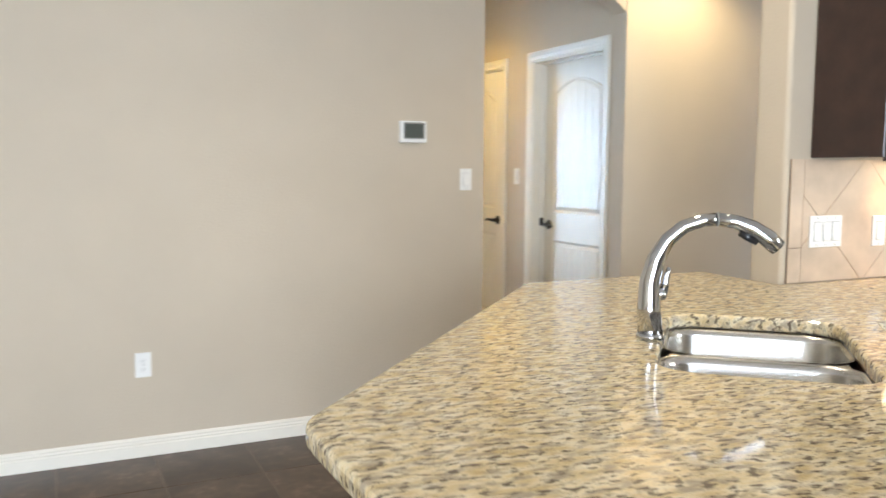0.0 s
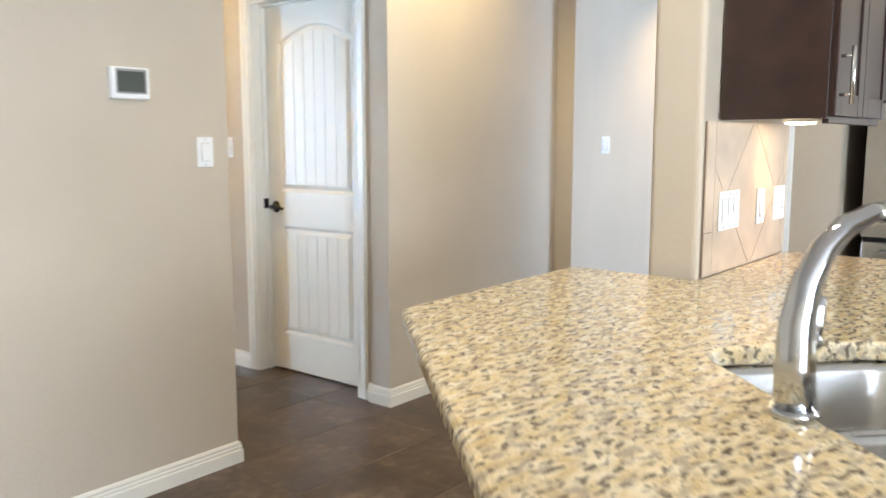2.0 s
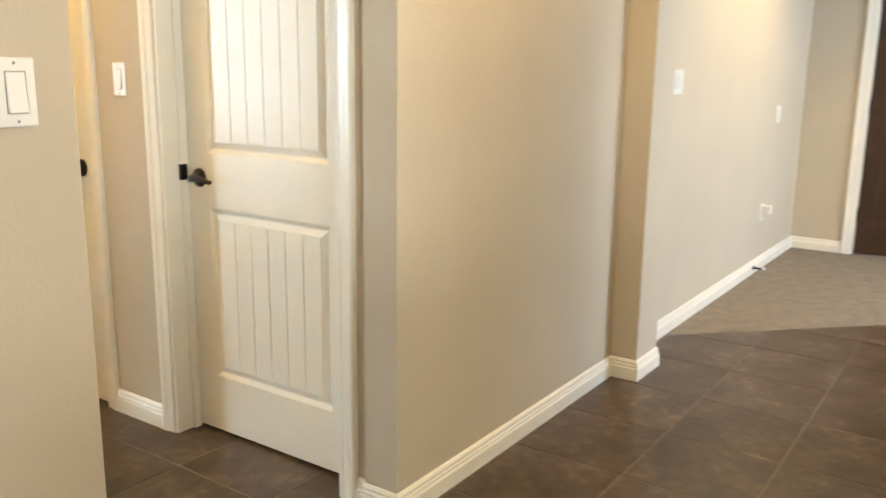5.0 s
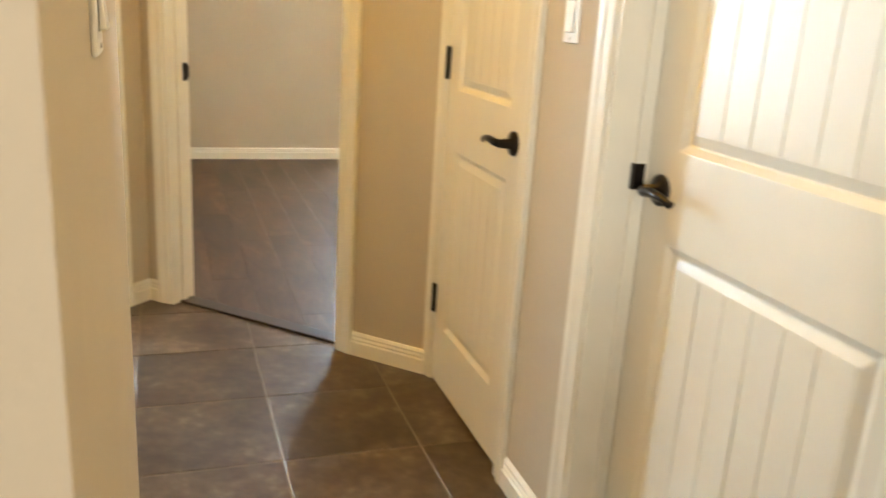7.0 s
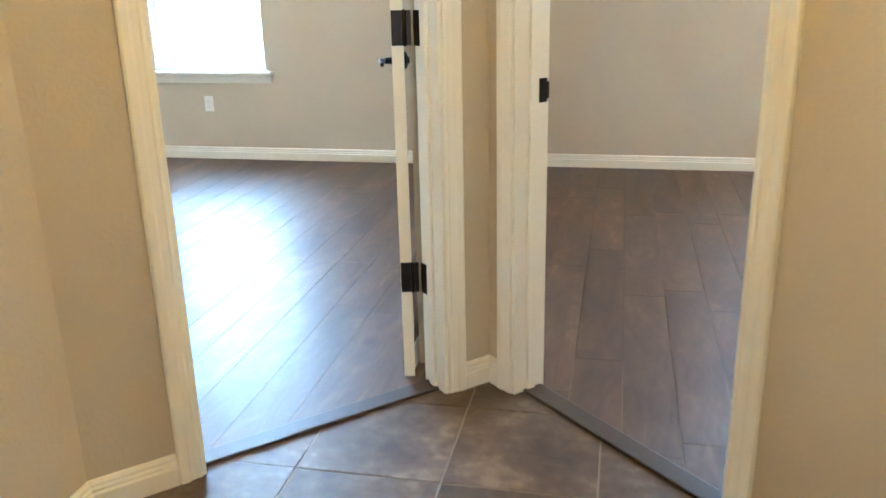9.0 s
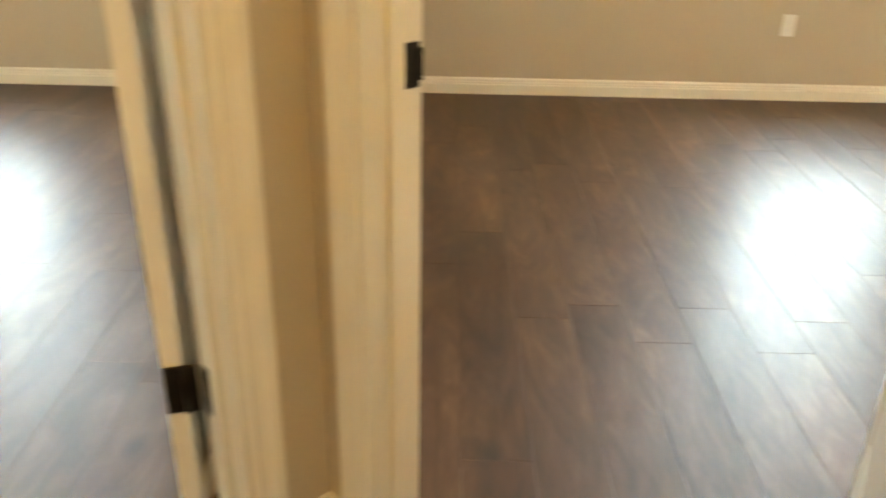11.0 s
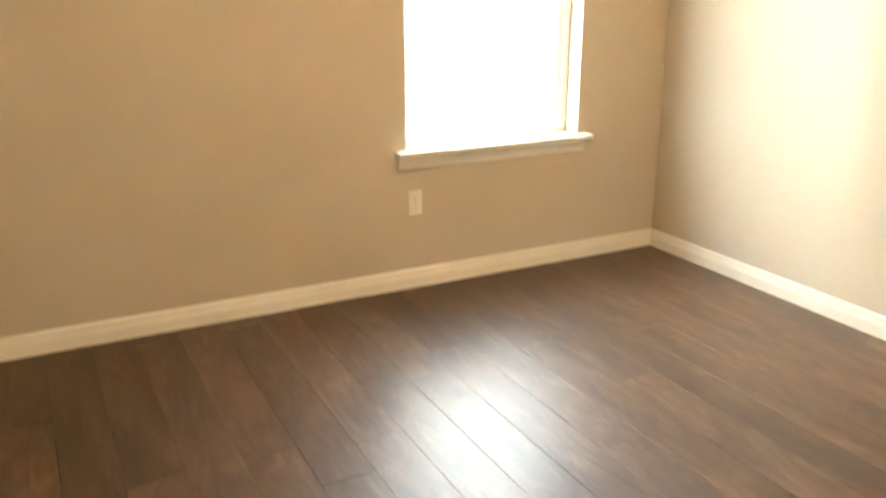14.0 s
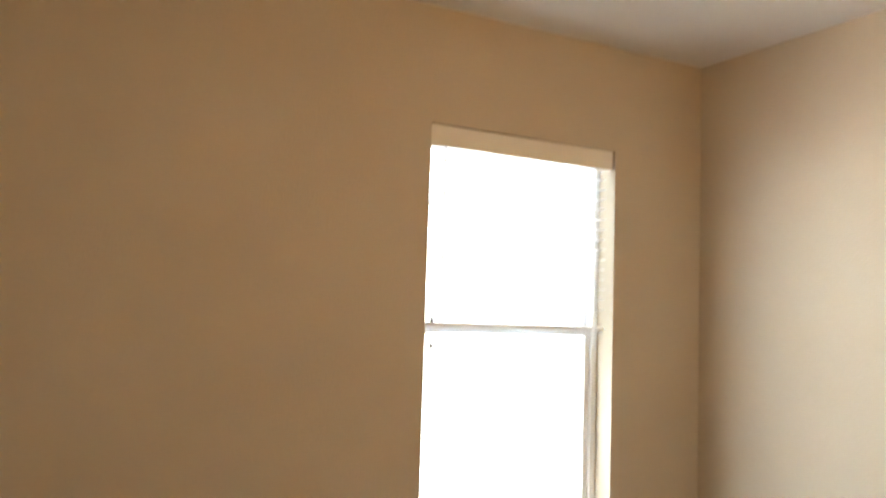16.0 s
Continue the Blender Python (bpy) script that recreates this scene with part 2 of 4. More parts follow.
BLACK = material("black_plastic", (0.012, 0.012, 0.013), 0.3, spread=0.1, bump=0.0)
SPLASH = material("beige_stone_tile", (0.56, 0.44, 0.32), 0.35, spread=0.14, scale=9, fine=60, bump=0.1)
GROUT2 = material("dark_backsplash_grout", (0.20, 0.15, 0.11), 0.9, spread=0.1)
OAK = material("dark_stained_wood", (0.045, 0.022, 0.012), 0.35, spread=0.3, scale=11)
GLASS = glass_material()
VINYL = material("white_vinyl_frame", (0.80, 0.82, 0.84), 0.4, spread=0.01, bump=0.0)
BULB = glow_material("lit_lens", (1.0, 0.74, 0.42), 22.0)
GLOW_BOARD = glow_material("backdrop_glow", (0.86, 0.95, 1.0), 2.2)
LAWN = material("pale_dry_ground", (0.55, 0.52, 0.44), 0.95, spread=0.3, scale=3)

# ---------------------------------------------------------------- mesh helpers


def part(name, bm, mat, parent=None, label=""):
    me = bpy.data.meshes.new(name)
    bmesh.ops.recalc_face_normals(bm, faces=bm.faces)
    bm.to_mesh(me)
    bm.free()
    me.materials.append(mat)
    ob = new(name, me)
    if parent is not None:
        ob.parent = parent
    if label:
        ob["label"] = label
    return ob


def holder(name, m, label, category, group="", kind=""):
    ob = new(name)
    ob.matrix_world = m
    return tagged(ob, label, category, group, kind)


def boxes(*dims, bevel=0.0, seg=2):
    """One bmesh of boxes given as (x0, x1, y0, y1, z0, z1)."""
    bm = bmesh.new()
    for x0, x1, y0, y1, z0, z1 in dims:
        r = bmesh.ops.create_cube(bm, size=1.0, matrix=Matrix.Translation(((x0 + x1) / 2, (y0 + y1) / 2, (z0 + z1) / 2)) @ Matrix.Diagonal((x1 - x0, y1 - y0, z1 - z0, 1)))
    if bevel:
        bmesh.ops.bevel(bm, geom=bm.edges[:], offset=bevel, segments=seg, affect='EDGES', profile=0.5)
    return bm


def prism(points, z0, z1, bevel=0.0, holes=()):
    """An upright prism over a plan outline, with holes cut right through."""
    bm = bmesh.new()
    edges = []
    for loop in (points, *holes):
        vs = [bm.verts.new((x, y, z1)) for x, y in loop]
        edges += [bm.edges.new((vs[k - 1], vs[k])) for k in range(len(vs))]
    bmesh.ops.triangle_fill(bm, use_beauty=True, use_dissolve=False, edges=edges)
    faces = bm.faces[:]
    r = bmesh.ops.extrude_face_region(bm, geom=faces)
    for v in r["geom"]:
        if isinstance(v, bmesh.types.BMVert):
            v.co.z = z0
    bmesh.ops.recalc_face_normals(bm, faces=bm.faces)
    if bevel:
        sharp = [e for e in bm.edges if len(e.link_faces) == 2 and e.calc_face_angle(0) > 1.2 and abs(e.verts[0].co.z - e.verts[1].co.z) < 1e-6]
        bmesh.ops.bevel(bm, geom=sharp, offset=bevel, segments=3, affect='EDGES', profile=0.5)
    return bm


def lathe(profile, seg=24, axis='Z'):
    """A turned solid from (radius, height) pairs."""
    bm = bmesh.new()
    rings = []
    for r, h in profile:
        ring = []
        for k in range(seg):
            a = 2 * math.pi * k / seg
            p = (r * math.cos(a), r * math.sin(a), h)
            ring.append(bm.verts.new(p if axis == 'Z' else (p[0], p[2], p[1])))
        rings.append(ring)
    for a, b in zip(rings, rings[1:]):
        for k in range(seg):
            bm.faces.new((a[k - 1], a[k], b[k], b[k - 1]))
    bm.faces.new(rings[0])
    bm.faces.new(rings[-1])
    for f in bm.faces:
        f.smooth = len(f.verts) == 4
    return bm


def tube(points, radii, seg=16):
    """A round bar along points, with a radius for each point; closed ends."""
    bm = bmesh.new()
    pts = [Vector(p) for p in points]
    rings = []
    side = None
    for k, p in enumerate(pts):
        d = (pts[min(k + 1, len(pts) - 1)] - pts[max(k - 1, 0)]).normalized()
        if side is None:
            side = d.orthogonal().normalized()
        side = (side - d * side.dot(d)).normalized()
        up = d.cross(side)
        r = radii[k] if not isinstance(radii, (int, float)) else radii
        rings.append([bm.verts.new(p + r * (math.cos(2 * math.pi * j / seg) * side + math.sin(2 * math.pi * j / seg) * up)) for j in range(seg)])
    for a, b in zip(rings, rings[1:]):
        for j in range(seg):
            bm.faces.new((a[j - 1], a[j], b[j], b[j - 1])).smooth = True
    bm.faces.new(rings[0])
    bm.faces.new(rings[-1])
    return bm


def strip(paths):
    """A skin between polylines of equal length, closed into a solid ring of sections; ends capped."""
    bm = bmesh.new()
    rows = [[bm.verts.new(p) for p in path] for path in paths]
    n = len(rows)
    for k in range(n):
        a, b = rows[k], rows[(k + 1) % n]
        for j in range(len(a) - 1):
            bm.faces.new((a[j], a[j + 1], b[j + 1], b[j]))
    bm.faces.new([r[0] for r in rows])
    bm.faces.new([r[-1] for r in rows])
    return bm


def along(points, profile):
    """A moulding with profile (out, up) run along plan points, mitred; 'out' is to the right of the way walked."""
    pts = [Vector((x, y)) for x, y in points]
    norms = []
    for k in range(len(pts)):
        ds = []
        if k:
            ds.append((pts[k] - pts[k - 1]).normalized())
        if k < len(pts) - 1:
            ds.append((pts[k + 1] - pts[k]).normalized())
        ns = [Vector((d.y, -d.x)) for d in ds]
        m = sum(ns, Vector((0, 0))).normalized()
        norms.append(m / max(0.3, m.dot(ns[0])))
    return strip([[(*(p + nrm * o), u) for p, nrm in zip(pts, norms)] for o, u in profile])


BASE = [(0, 0), (0.015, 0), (0.015, 0.052), (0.010, 0.058), (0.0125, 0.064), (0.008, 0.072), (0.0095, 0.079), (0.004, 0.088), (0, 0.090)]
CASE = [(0.0, 0.0), (0.0, 0.010), (0.008, 0.013), (0.014, 0.011), (0.030, 0.013), (0.038, 0.017), (0.056, 0.019), (0.062, 0.015), (0.062, 0.0)]


def baseboard(points, parent=None):
    return tagged(part("baseboard", along(points, BASE), TRIM), "cream painted stepped baseboard along the wall foot", "baseboard", kind="structure")


def casing(u0, u1, h, parent, flip=1, w0=0.0):
    """Door casing in a wall's own plane: u along the wall, -y out of it (flip=-1: the other side)."""
    paths = []
    for a, w in CASE:
        y = -flip * w + w0
        paths.append([(u0 - a, y, 0.001), (u0 - a, y, h + a), (u1 + a, y, h + a), (u1 + a, y, 0.001)])
    return part("casing", strip(paths), TRIM, parent)


def arch_loop(u0, u1, z0, z1, rise, n=10):
    """Outline of a panel whose top swells upward by rise."""
    pts = [(u0, z0), (u1, z0), (u1, z1)]
    if rise:
        for k in range(1, n):
            f = k / n
            pts.append((u1 + (u0 - u1) * f, z1 + rise * math.sin(math.pi * f) ** 1.0))
    pts.append((u0, z1))
    return pts


def slab(outline, y0, y1, holes=()):
    bm = prism(outline, y0, y1, holes=holes)
    for v in bm.verts:
        v.co = (v.co.x, v.co.z, v.co.y)
    return bm


def inset(loop, d):
    n = len(loop)
    out = []
    for k in range(n):
        p0, p1, p2 = (Vector(loop[(k + j) % n]) for j in (-1, 0, 1))
        d1, d2 = (p1 - p0).normalized(), (p2 - p1).normalized()
        n1, n2 = Vector((-d1.y, d1.x)), Vector((-d2.y, d2.x))
        m = (n1 + n2).normalized()
        q = p1 + m * d / max(0.35, m.dot(n1))
        out.append((q.x, q.y))
    return out


def door_leaf(name, m, width, label, parent=None, knob_u=None, lever=1, hinge_u=None, hinge_y=0.0, height=2.03, sides=(1, -1), kz=0.935):
    """A two-panel plank-style door. u runs 0..width, thickness 0..0.035 in y, front at y=0."""
    top = holder(name, m, label, "door", "interior doors")
    th, st = 0.035, 0.106 if width > 0.75 else 0.096
    lower = arch_loop(st, width - st, 0.218, 0.835, 0)
    upper = arch_loop(st, width - st, 1.020, height - 0.20, 0.085)
    rect = [(0, 0.012), (width, 0.012), (width, height), (0, height)]
    body = part("leaf", slab(rect, 0.0, th, holes=(lower, upper)), DOOR, top)
    for pn, loop in (("lower_panel", lower), ("upper_panel", upper)):
        field = inset(loop, 0.044)
        pan = part(pn, slab(inset(loop, 0.0435), 0.0062, th - 0.0062), DOOR, top)
        # grooved moulding round the raised panel, on both faces
        for sgn in sides:
            prof = [(0.0, 0.0), (0.003, 0.0004), (0.016, 0.0096), (0.0195, 0.0106), (0.023, 0.0098), (0.041, 0.0028), (0.044, 0.0026), (0.044, 0.0155), (0.0, 0.0155)]
            bm = bmesh.new()
            rows = []
            for a, w in prof:
                y = w if sgn > 0 else th - w
                rows.append([bm.verts.new((x, y, z)) for x, z in inset(loop, a)])
            for k in range(len(rows)):
                a, b = rows[k], rows[(k + 1) % len(rows)]
                for j in range(len(a)):
                    bm.faces.new((a[j - 1], a[j], b[j], b[j - 1]))
            part("panel_moulding", bm, DOOR, pan)
        us = [p[0] for p in field]
        u0, u1 = min(us), max(us)
        zlo = min(p[1] for p in field)
        n = 6 if width > 0.75 else 5
        w = (u1 - u0) / n
        for k in range(n):
            a, b = u0 + k * w + 0.0022, u0 + (k + 1) * w - 0.0022

            def top_at(u):
                zs = field[2][1]
                return zs + (0.082 * math.sin(math.pi * min(1, max(0, (u - u0) / (u1 - u0)))) if pn == "upper_panel" else 0)
            ring = [(a, zlo), (b, zlo), (b, top_at(b)), ((a + b) / 2, top_at((a + b) / 2)), (a, top_at(a))]
            for sgn in sides:
                y0, y1 = (0.0024, 0.0075) if sgn > 0 else (th - 0.0075, th - 0.0024)
                part("plank", slab(ring, y0, y1), DOOR, pan)
    if knob_u is not None:
        for sgn in sides:
            y = 0.0 if sgn > 0 else th
            o = -sgn
            rose = part("handle_rosette", lathe([(0.0, 0), (0.033, 0), (0.033, 0.005), (0.029, 0.010), (0.014, 0.014), (0.0115, 0.045), (0.0, 0.047)], 24, 'Y'), BRONZE, top, "dark bronze lever handle")
            rose.matrix_local = pose(knob_u, y, kz) @ Matrix.Diagonal((1, o, 1, 1))
            pts = [(knob_u, y + o * 0.043, kz), (knob_u + lever * 0.02, y + o * 0.050, kz + 0.002), (knob_u + lever * 0.05, y + o * 0.052, kz + 0.006), (knob_u + lever * 0.085, y + o * 0.050, kz + 0.002), (knob_u + lever * 0.105, y + o * 0.047, kz - 0.006), (knob_u + lever * 0.112, y + o * 0.046, kz - 0.001)]
            part("lever", tube(pts, [0.010, 0.011, 0.0095, 0.0085, 0.0075, 0.005], 12), BRONZE, top, "dark bronze lever")
        e = 0.0 if knob_u < width / 2 else width
        part("latch_plate", boxes((e - 0.0015, e + 0.0015, 0.005, 0.030, kz - 0.03, kz + 0.03)), BRONZE, top)
    if hinge_u is not None:
        for z in (0.305, 1.10, 1.84):
            bm = boxes((hinge_u - 0.018, hinge_u + 0.018, hinge_y - 0.0022, hinge_y + 0.0022, z - 0.05, z + 0.05), bevel=0.001, seg=1)
            h = part("hinge", bm, BRONZE, top, "dark bronze butt hinge")
            kn = part("hinge_knuckle", lathe([(0.0, -0.053), (0.004, -0.052), (0.0065, -0.048), (0.0065, 0.048), (0.004, 0.052), (0.0, 0.053)], 12), BRONZE, h)
            kn.location = (hinge_u, hinge_y - 0.004, z)
    return top


def wall(name, pieces, label, bevel=0.0):
    return tagged(part(name, boxes(*pieces, bevel=bevel), WALL), label, "wall", kind="structure")


def wall_slab(name, a, b, thick, z1, openings, label, side=1):
    """A straight wall from plan point a to b; thickness to the left of the way; openings (u0, u1, z0, z1)."""
    a, b = Vector(a), Vector(b)
    length = (b - a).length
    us = sorted({0.0, length, *[u for o in openings for u in o[:2]]})
    bm = bmesh.new()
    ps = []
    for u0, u1 in zip(us, us[1:]):
        o = next((o for o in openings if o[0] <= (u0 + u1) / 2 <= o[1]), None)
        if o is None:
            ps.append((u0, u1, 0, thick, 0, z1))
        else:
            if o[2] > 0:
                ps.append((u0, u1, 0, thick, 0, o[2]))
            if o[3] < z1:
                ps.append((u0, u1, 0, thick, o[3], z1))
    bm = boxes(*ps)
    bmesh.ops.remove_doubles(bm, verts=bm.verts[:], dist=1e-5)
    seen = {}
    for f in bm.faces:
        seen.setdefault(frozenset(v.index for v in f.verts), []).append(f)
    ang = math.degrees(math.atan2(b.y - a.y, b.x - a.x))
    ob = part(name, bm, WALL)
    ob.matrix_world = pose(a.x, a.y, 0, 0, 0, ang)
    return tagged(ob, label, "wall", kind="structure")


def frame_of(a, b):
    ang = math.degrees(math.atan2(b[1] - a[1], b[0] - a[0]))
    return pose(a[0], a[1], 0, 0, 0, ang)


# ---------------------------------------------------------------- plan
H = 2.74
XH = 3.14          # hall's long wall
YL = 4.466         # wall with the thermostat
YF = 10.753        # far wall of both bedrooms
XR = 5.632         # side wall of the second bedroom
XP = 1.60          # side wall of the first bedroom
R2 = math.sqrt(0.5)
VX, VY = 2.19, 7.52   # inner corner between the two slanting walls
VA = (3.14, 6.57)     # slanting wall two, its end at the closet door
VB = (1.30, 6.63)     # slanting wall one, its end at the hall's side wall

# floors
tagged(part("floor", boxes((-4.2, 8.3, -3.6, 4.6, -0.12, -0.0018), (1.2, 3.3, 4.6, 7.7, -0.12, -0.0018)), GROUT), "grey-brown grout bed under the tiles", "floor", kind="structure")
tagged(part("bedroom_floor", boxes((-1.75, 5.8, 6.4, 10.9, -0.1, -0.006)), UNDER), "dark subfloor under the laminate planks", "floor", kind="structure")

# wall with the thermostat, living room
wall_slab("wall_living", (-4.2, YL), (2.215, YL), 0.12, H, [], "greige painted wall with thermostat and switch")
wall_slab("wall_arch_side", (3.125, YL - 0.01), (4.65, YL - 0.01), 0.12, H, [], "greige painted wall beside the hall arch")
wall("wall_stub", [(4.65, 4.885, 4.335, 4.60, 0, H)], "narrow painted wall stub at the entry passage")
wall_slab("wall_entry", (4.885, 4.475), (8.12, 4.475), 0.12, H, [], "greige painted entry wall lit by daylight")
wall_slab("wall_entry_end", (8.12, 4.65), (8.12, 0.5), 0.15, H, [(0.60, 1.55, 0, 2.05)], "greige end wall with the front door opening")


def arch_header():
    pts = [(2.215, H), (2.215, 2.21)]
    n = 16
    for k in range(n + 1):
        f = k / n
        pts.append((2.215 + 0.91 * f, 2.21 + 0.16 * math.sin(math.pi * f) ** 0.8))
    pts += [(3.125, H)]
    bm = slab(pts, YL - 0.003, YL + 0.117)
    return tagged(part("arch_header", bm, WALL), "painted arched header over the hall opening", "arch", kind="structure")


arch_header()
# hall
JB0, JB1 = 4.680, 5.487     # door B opening
JA0, JA1 = 5.895, 6.548     # door A opening
wall_slab("wall_hall_doors", (XH, YL - 0.01 + 0.12), (XH, VA[1] + 0.08), -0.12, H, [(JB0 - YL - 0.11, JB1 - YL - 0.11, 0, 2.045), (JA0 - YL - 0.11, JA1 - YL - 0.11, 0, 2.045)], "hall wall with two doors")
hl_bm = prism([(1.19, 4.586), (2.215, 4.586), (2.215, 5.275), (1.19, 5.275)], 0, H)
bmesh.ops.bevel(hl_bm, geom=[e for e in hl_bm.edges if abs(e.verts[0].co.z - e.verts[1].co.z) > 1 and e.verts[0].co.x > 2 and e.verts[0].co.y > 5], offset=0.016, segments=4, affect='EDGES', profile=0.5)
tagged(part("wall_hall_corner", hl_bm, WALL), "hall wall with a rounded outer corner", "wall", kind="structure")
wall_slab("wall_hall_left", (1.30, 5.275), (1.30, 6.70), 0.12, H, [], "hall side wall")
U2 = math.hypot(VX - VA[0], VY - VA[1])
U1 = math.hypot(VX - VB[0], VY - VB[1])
O2 = (0.385, 1.222)
O1 = (0.285, 1.092)
wall_slab("wall_slant_two", VA, (VX, VY), -0.115, H, [(*O2, 0, 2.045)], "slanting hall wall with the second bedroom's doorway")
wall_slab("wall_slant_one", VB, (VX, VY), 0.115, H, [(*O1, 0, 2.045)], "slanting hall wall with the first bedroom's doorway")
# bedrooms
W2 = (4.175, 5.108)
W1 = (-0.885, 0.055)
WZ = (0.650, 2.27)
wall_slab("wall_bedrooms_far", (-1.75, YF), (XR + 0.12, YF), 0.18, H, [(W1[0] + 1.75, W1[1] + 1.75, *WZ), (W2[0] + 1.75, W2[1] + 1.75, *WZ)], "bedroom window wall, greige paint")
wall_slab("wall_bedroom_right", (XR, 6.3), (XR, YF), -0.12, H, [], "bedroom side wall catching window light")
wall_slab("wall_bedroom_left", (-1.60, 6.3), (-1.60, YF), 0.12, H, [], "first bedroom's side wall")
wall_slab("wall_partition", (2.03, 7.60), (2.03, YF), 0.10, H, [], "partition between the bedrooms")
wall_slab("wall_bedroom_two_back", (3.26, 6.62), (XR, 6.62), -0.1, H, [], "second bedroom's back wall")
wall_slab("wall_bedroom_one_back", (-1.60, 6.55), (1.20, 6.55), -0.1, H, [], "first bedroom's back wall")
wall_slab("wall_behind_doors", (4.2, 4.6), (4.2, 6.55), 0.1, H, [], "wall of the closed rooms behind the doors")
# living room and kitchen shell
wall_slab("wall_living_left", (-4.2, -3.6), (-4.2, 4.6), 0.12, H, [], "living room side wall")
wall_slab("wall_living_back", (-4.2, -3.6), (3.6, -3.6), -0.15, H, [(1.0, 4.2, 0.3, 2.4)], "living room wall with a wide window")
wall_slab("wall_kitchen_back", (3.6, -3.6), (3.6, -0.2), -0.12, H, [], "kitchen side wall")
wall_slab("wall_kitchen_front", (3.6, -0.2), (5.0, -0.2), -0.12, H, [(0.1, 1.2, 0.9, 2.2)], "kitchen wall with an assumed window, out of view")
wall_slab("wall_entry_back", (5.0, 0.5), (8.2, 0.5), -0.12, H, [(0.9, 2.3, 0.3, 2.4)], "entry wall with a window")
wall("wall_fridge_side", [(4.08, 4.95, 2.69, 2.885, 0, H), (4.95, 5.07, 0.62, 2.885, 0, H)], "painted wall beside the refrigerator")
wall("wall_kitchen_end", [(4.88, 5.0, -0.32, 0.62, 0, H)], "kitchen end wall")
tagged(part("ceiling", boxes((-4.4, 8.4, -3.8, 4.66, H, H + 0.1), (-1.9, 5.9, 4.66, 11.0, H, H + 0.1)), CEIL), "pale textured ceiling", "ceiling", kind="structure")

# slanted and plain baseboards
def on2(u, d=0.0):
    return (VA[0] - R2 * u - R2 * d, VA[1] + R2 * u - R2 * d)


def on1(u):
    return (VB[0] + R2 * u, VB[1] + R2 * u)


c = 0.064
baseboard([(-4.08, YL), (2.215, YL), (2.215, 5.275), (1.30, 5.275), VB, on1(O1[0] - c)])
baseboard([(XH, JB0 - c), (XH - 0.0, YL + 0.11), (3.125, YL + 0.11), (3.125, YL - 0.01), (4.65, YL - 0.01), (4.65, 4.335), (4.885, 4.335), (4.885, 4.475), (8.12, 4.475), (8.12, 4.06)])
baseboard([(XH, JA0 - c), (XH, JB1 + c)])
baseboard([on2(O2[0] - c), on2(0.012)])
baseboard([on1(O1[1] + c), (VX, VY), on2(O2[1] + c)])
baseboard([(2.04, 7.75), (2.04, YF), (XR, YF), (XR, 6.63)])
baseboard([(-1.60, 6.55), (-1.60, YF), (1.925, YF), (1.925, 7.55)])

# ---------------------------------------------------------------- doors


def door_frame(name, a, b, u0, u1, label, depth=0.12, stop=0.07, side=1):
    """Jambs and casing of a doorway in the wall from a to b; the room seen is at -y of the wall's plane."""
    f = holder(name, frame_of(a, b), label, "door frame", "door frames", "structure")
    casing(u0, u1, 2.045, f)
    s = 1
    part("jamb", boxes((u0 - 0.004, u0 + 0.012, -0.004, depth + 0.004, 0, 2.045)), TRIM, f)
    part("jamb", boxes((u1 - 0.012, u1 + 0.004, -0.004, depth + 0.004, 0, 2.045)), TRIM, f)
    part("head_jamb", boxes((u0 + 0.012, u1 - 0.012, -0.004, depth + 0.004, 2.033, 2.049)), TRIM, f)
    part("door_stop", boxes((u0 + 0.012, u0 + 0.024, stop - 0.03, stop, 0, 2.033), bevel=0.002, seg=1), TRIM, f)
    part("door_stop", boxes((u1 - 0.024, u1 - 0.012, stop - 0.03, stop, 0, 2.033), bevel=0.002, seg=1), TRIM, f)
    part("door_stop", boxes((u0 + 0.024, u1 - 0.024, stop - 0.03, stop, 2.021, 2.033), bevel=0.002, seg=1), TRIM, f)
    return f


hallA, hallB = (XH, 6.57), (XH, 4.0)     # walked so that the hall lies at -y of the frame
fb = door_frame("door_frame", hallA, hallB, 6.57 - JB1, 6.57 - JB0, "cream moulded casing round the first hall door", 0.12, 0.092)
fa = door_frame("door_frame", hallA, hallB, 6.57 - JA1, 6.57 - JA0, "cream moulded casing round the closet door", 0.12, 0.07)
part("strike_plate", boxes((6.57 - JB1 + 0.010, 6.57 - JB1 + 0.0262, 0.0590, 0.0624, 0.925, 0.980), (6.57 - JB1 + 0.0236, 6.57 - JB1 + 0.0262, 0.0624, 0.084, 0.925, 0.980)), BRONZE, fb, "dark bronze strike plate")
mB = frame_of(hallA, hallB) @ pose(6.57 - JB1 + 0.014, 0.094, 0)
door_leaf("door", mB, JB1 - JB0 - 0.028, "closed cream two-panel plank door in a deep frame", knob_u=0.065, lever=1)
mA = frame_of(hallA, hallB) @ pose(6.57 - JA1 + 0.014, 0.003, 0)
door_leaf("door", mA, JA1 - JA0 - 0.028, "closed narrow cream closet door with dark hinges", knob_u=JA1 - JA0 - 0.028 - 0.06, lever=-1, hinge_u=-0.004, hinge_y=-0.003)

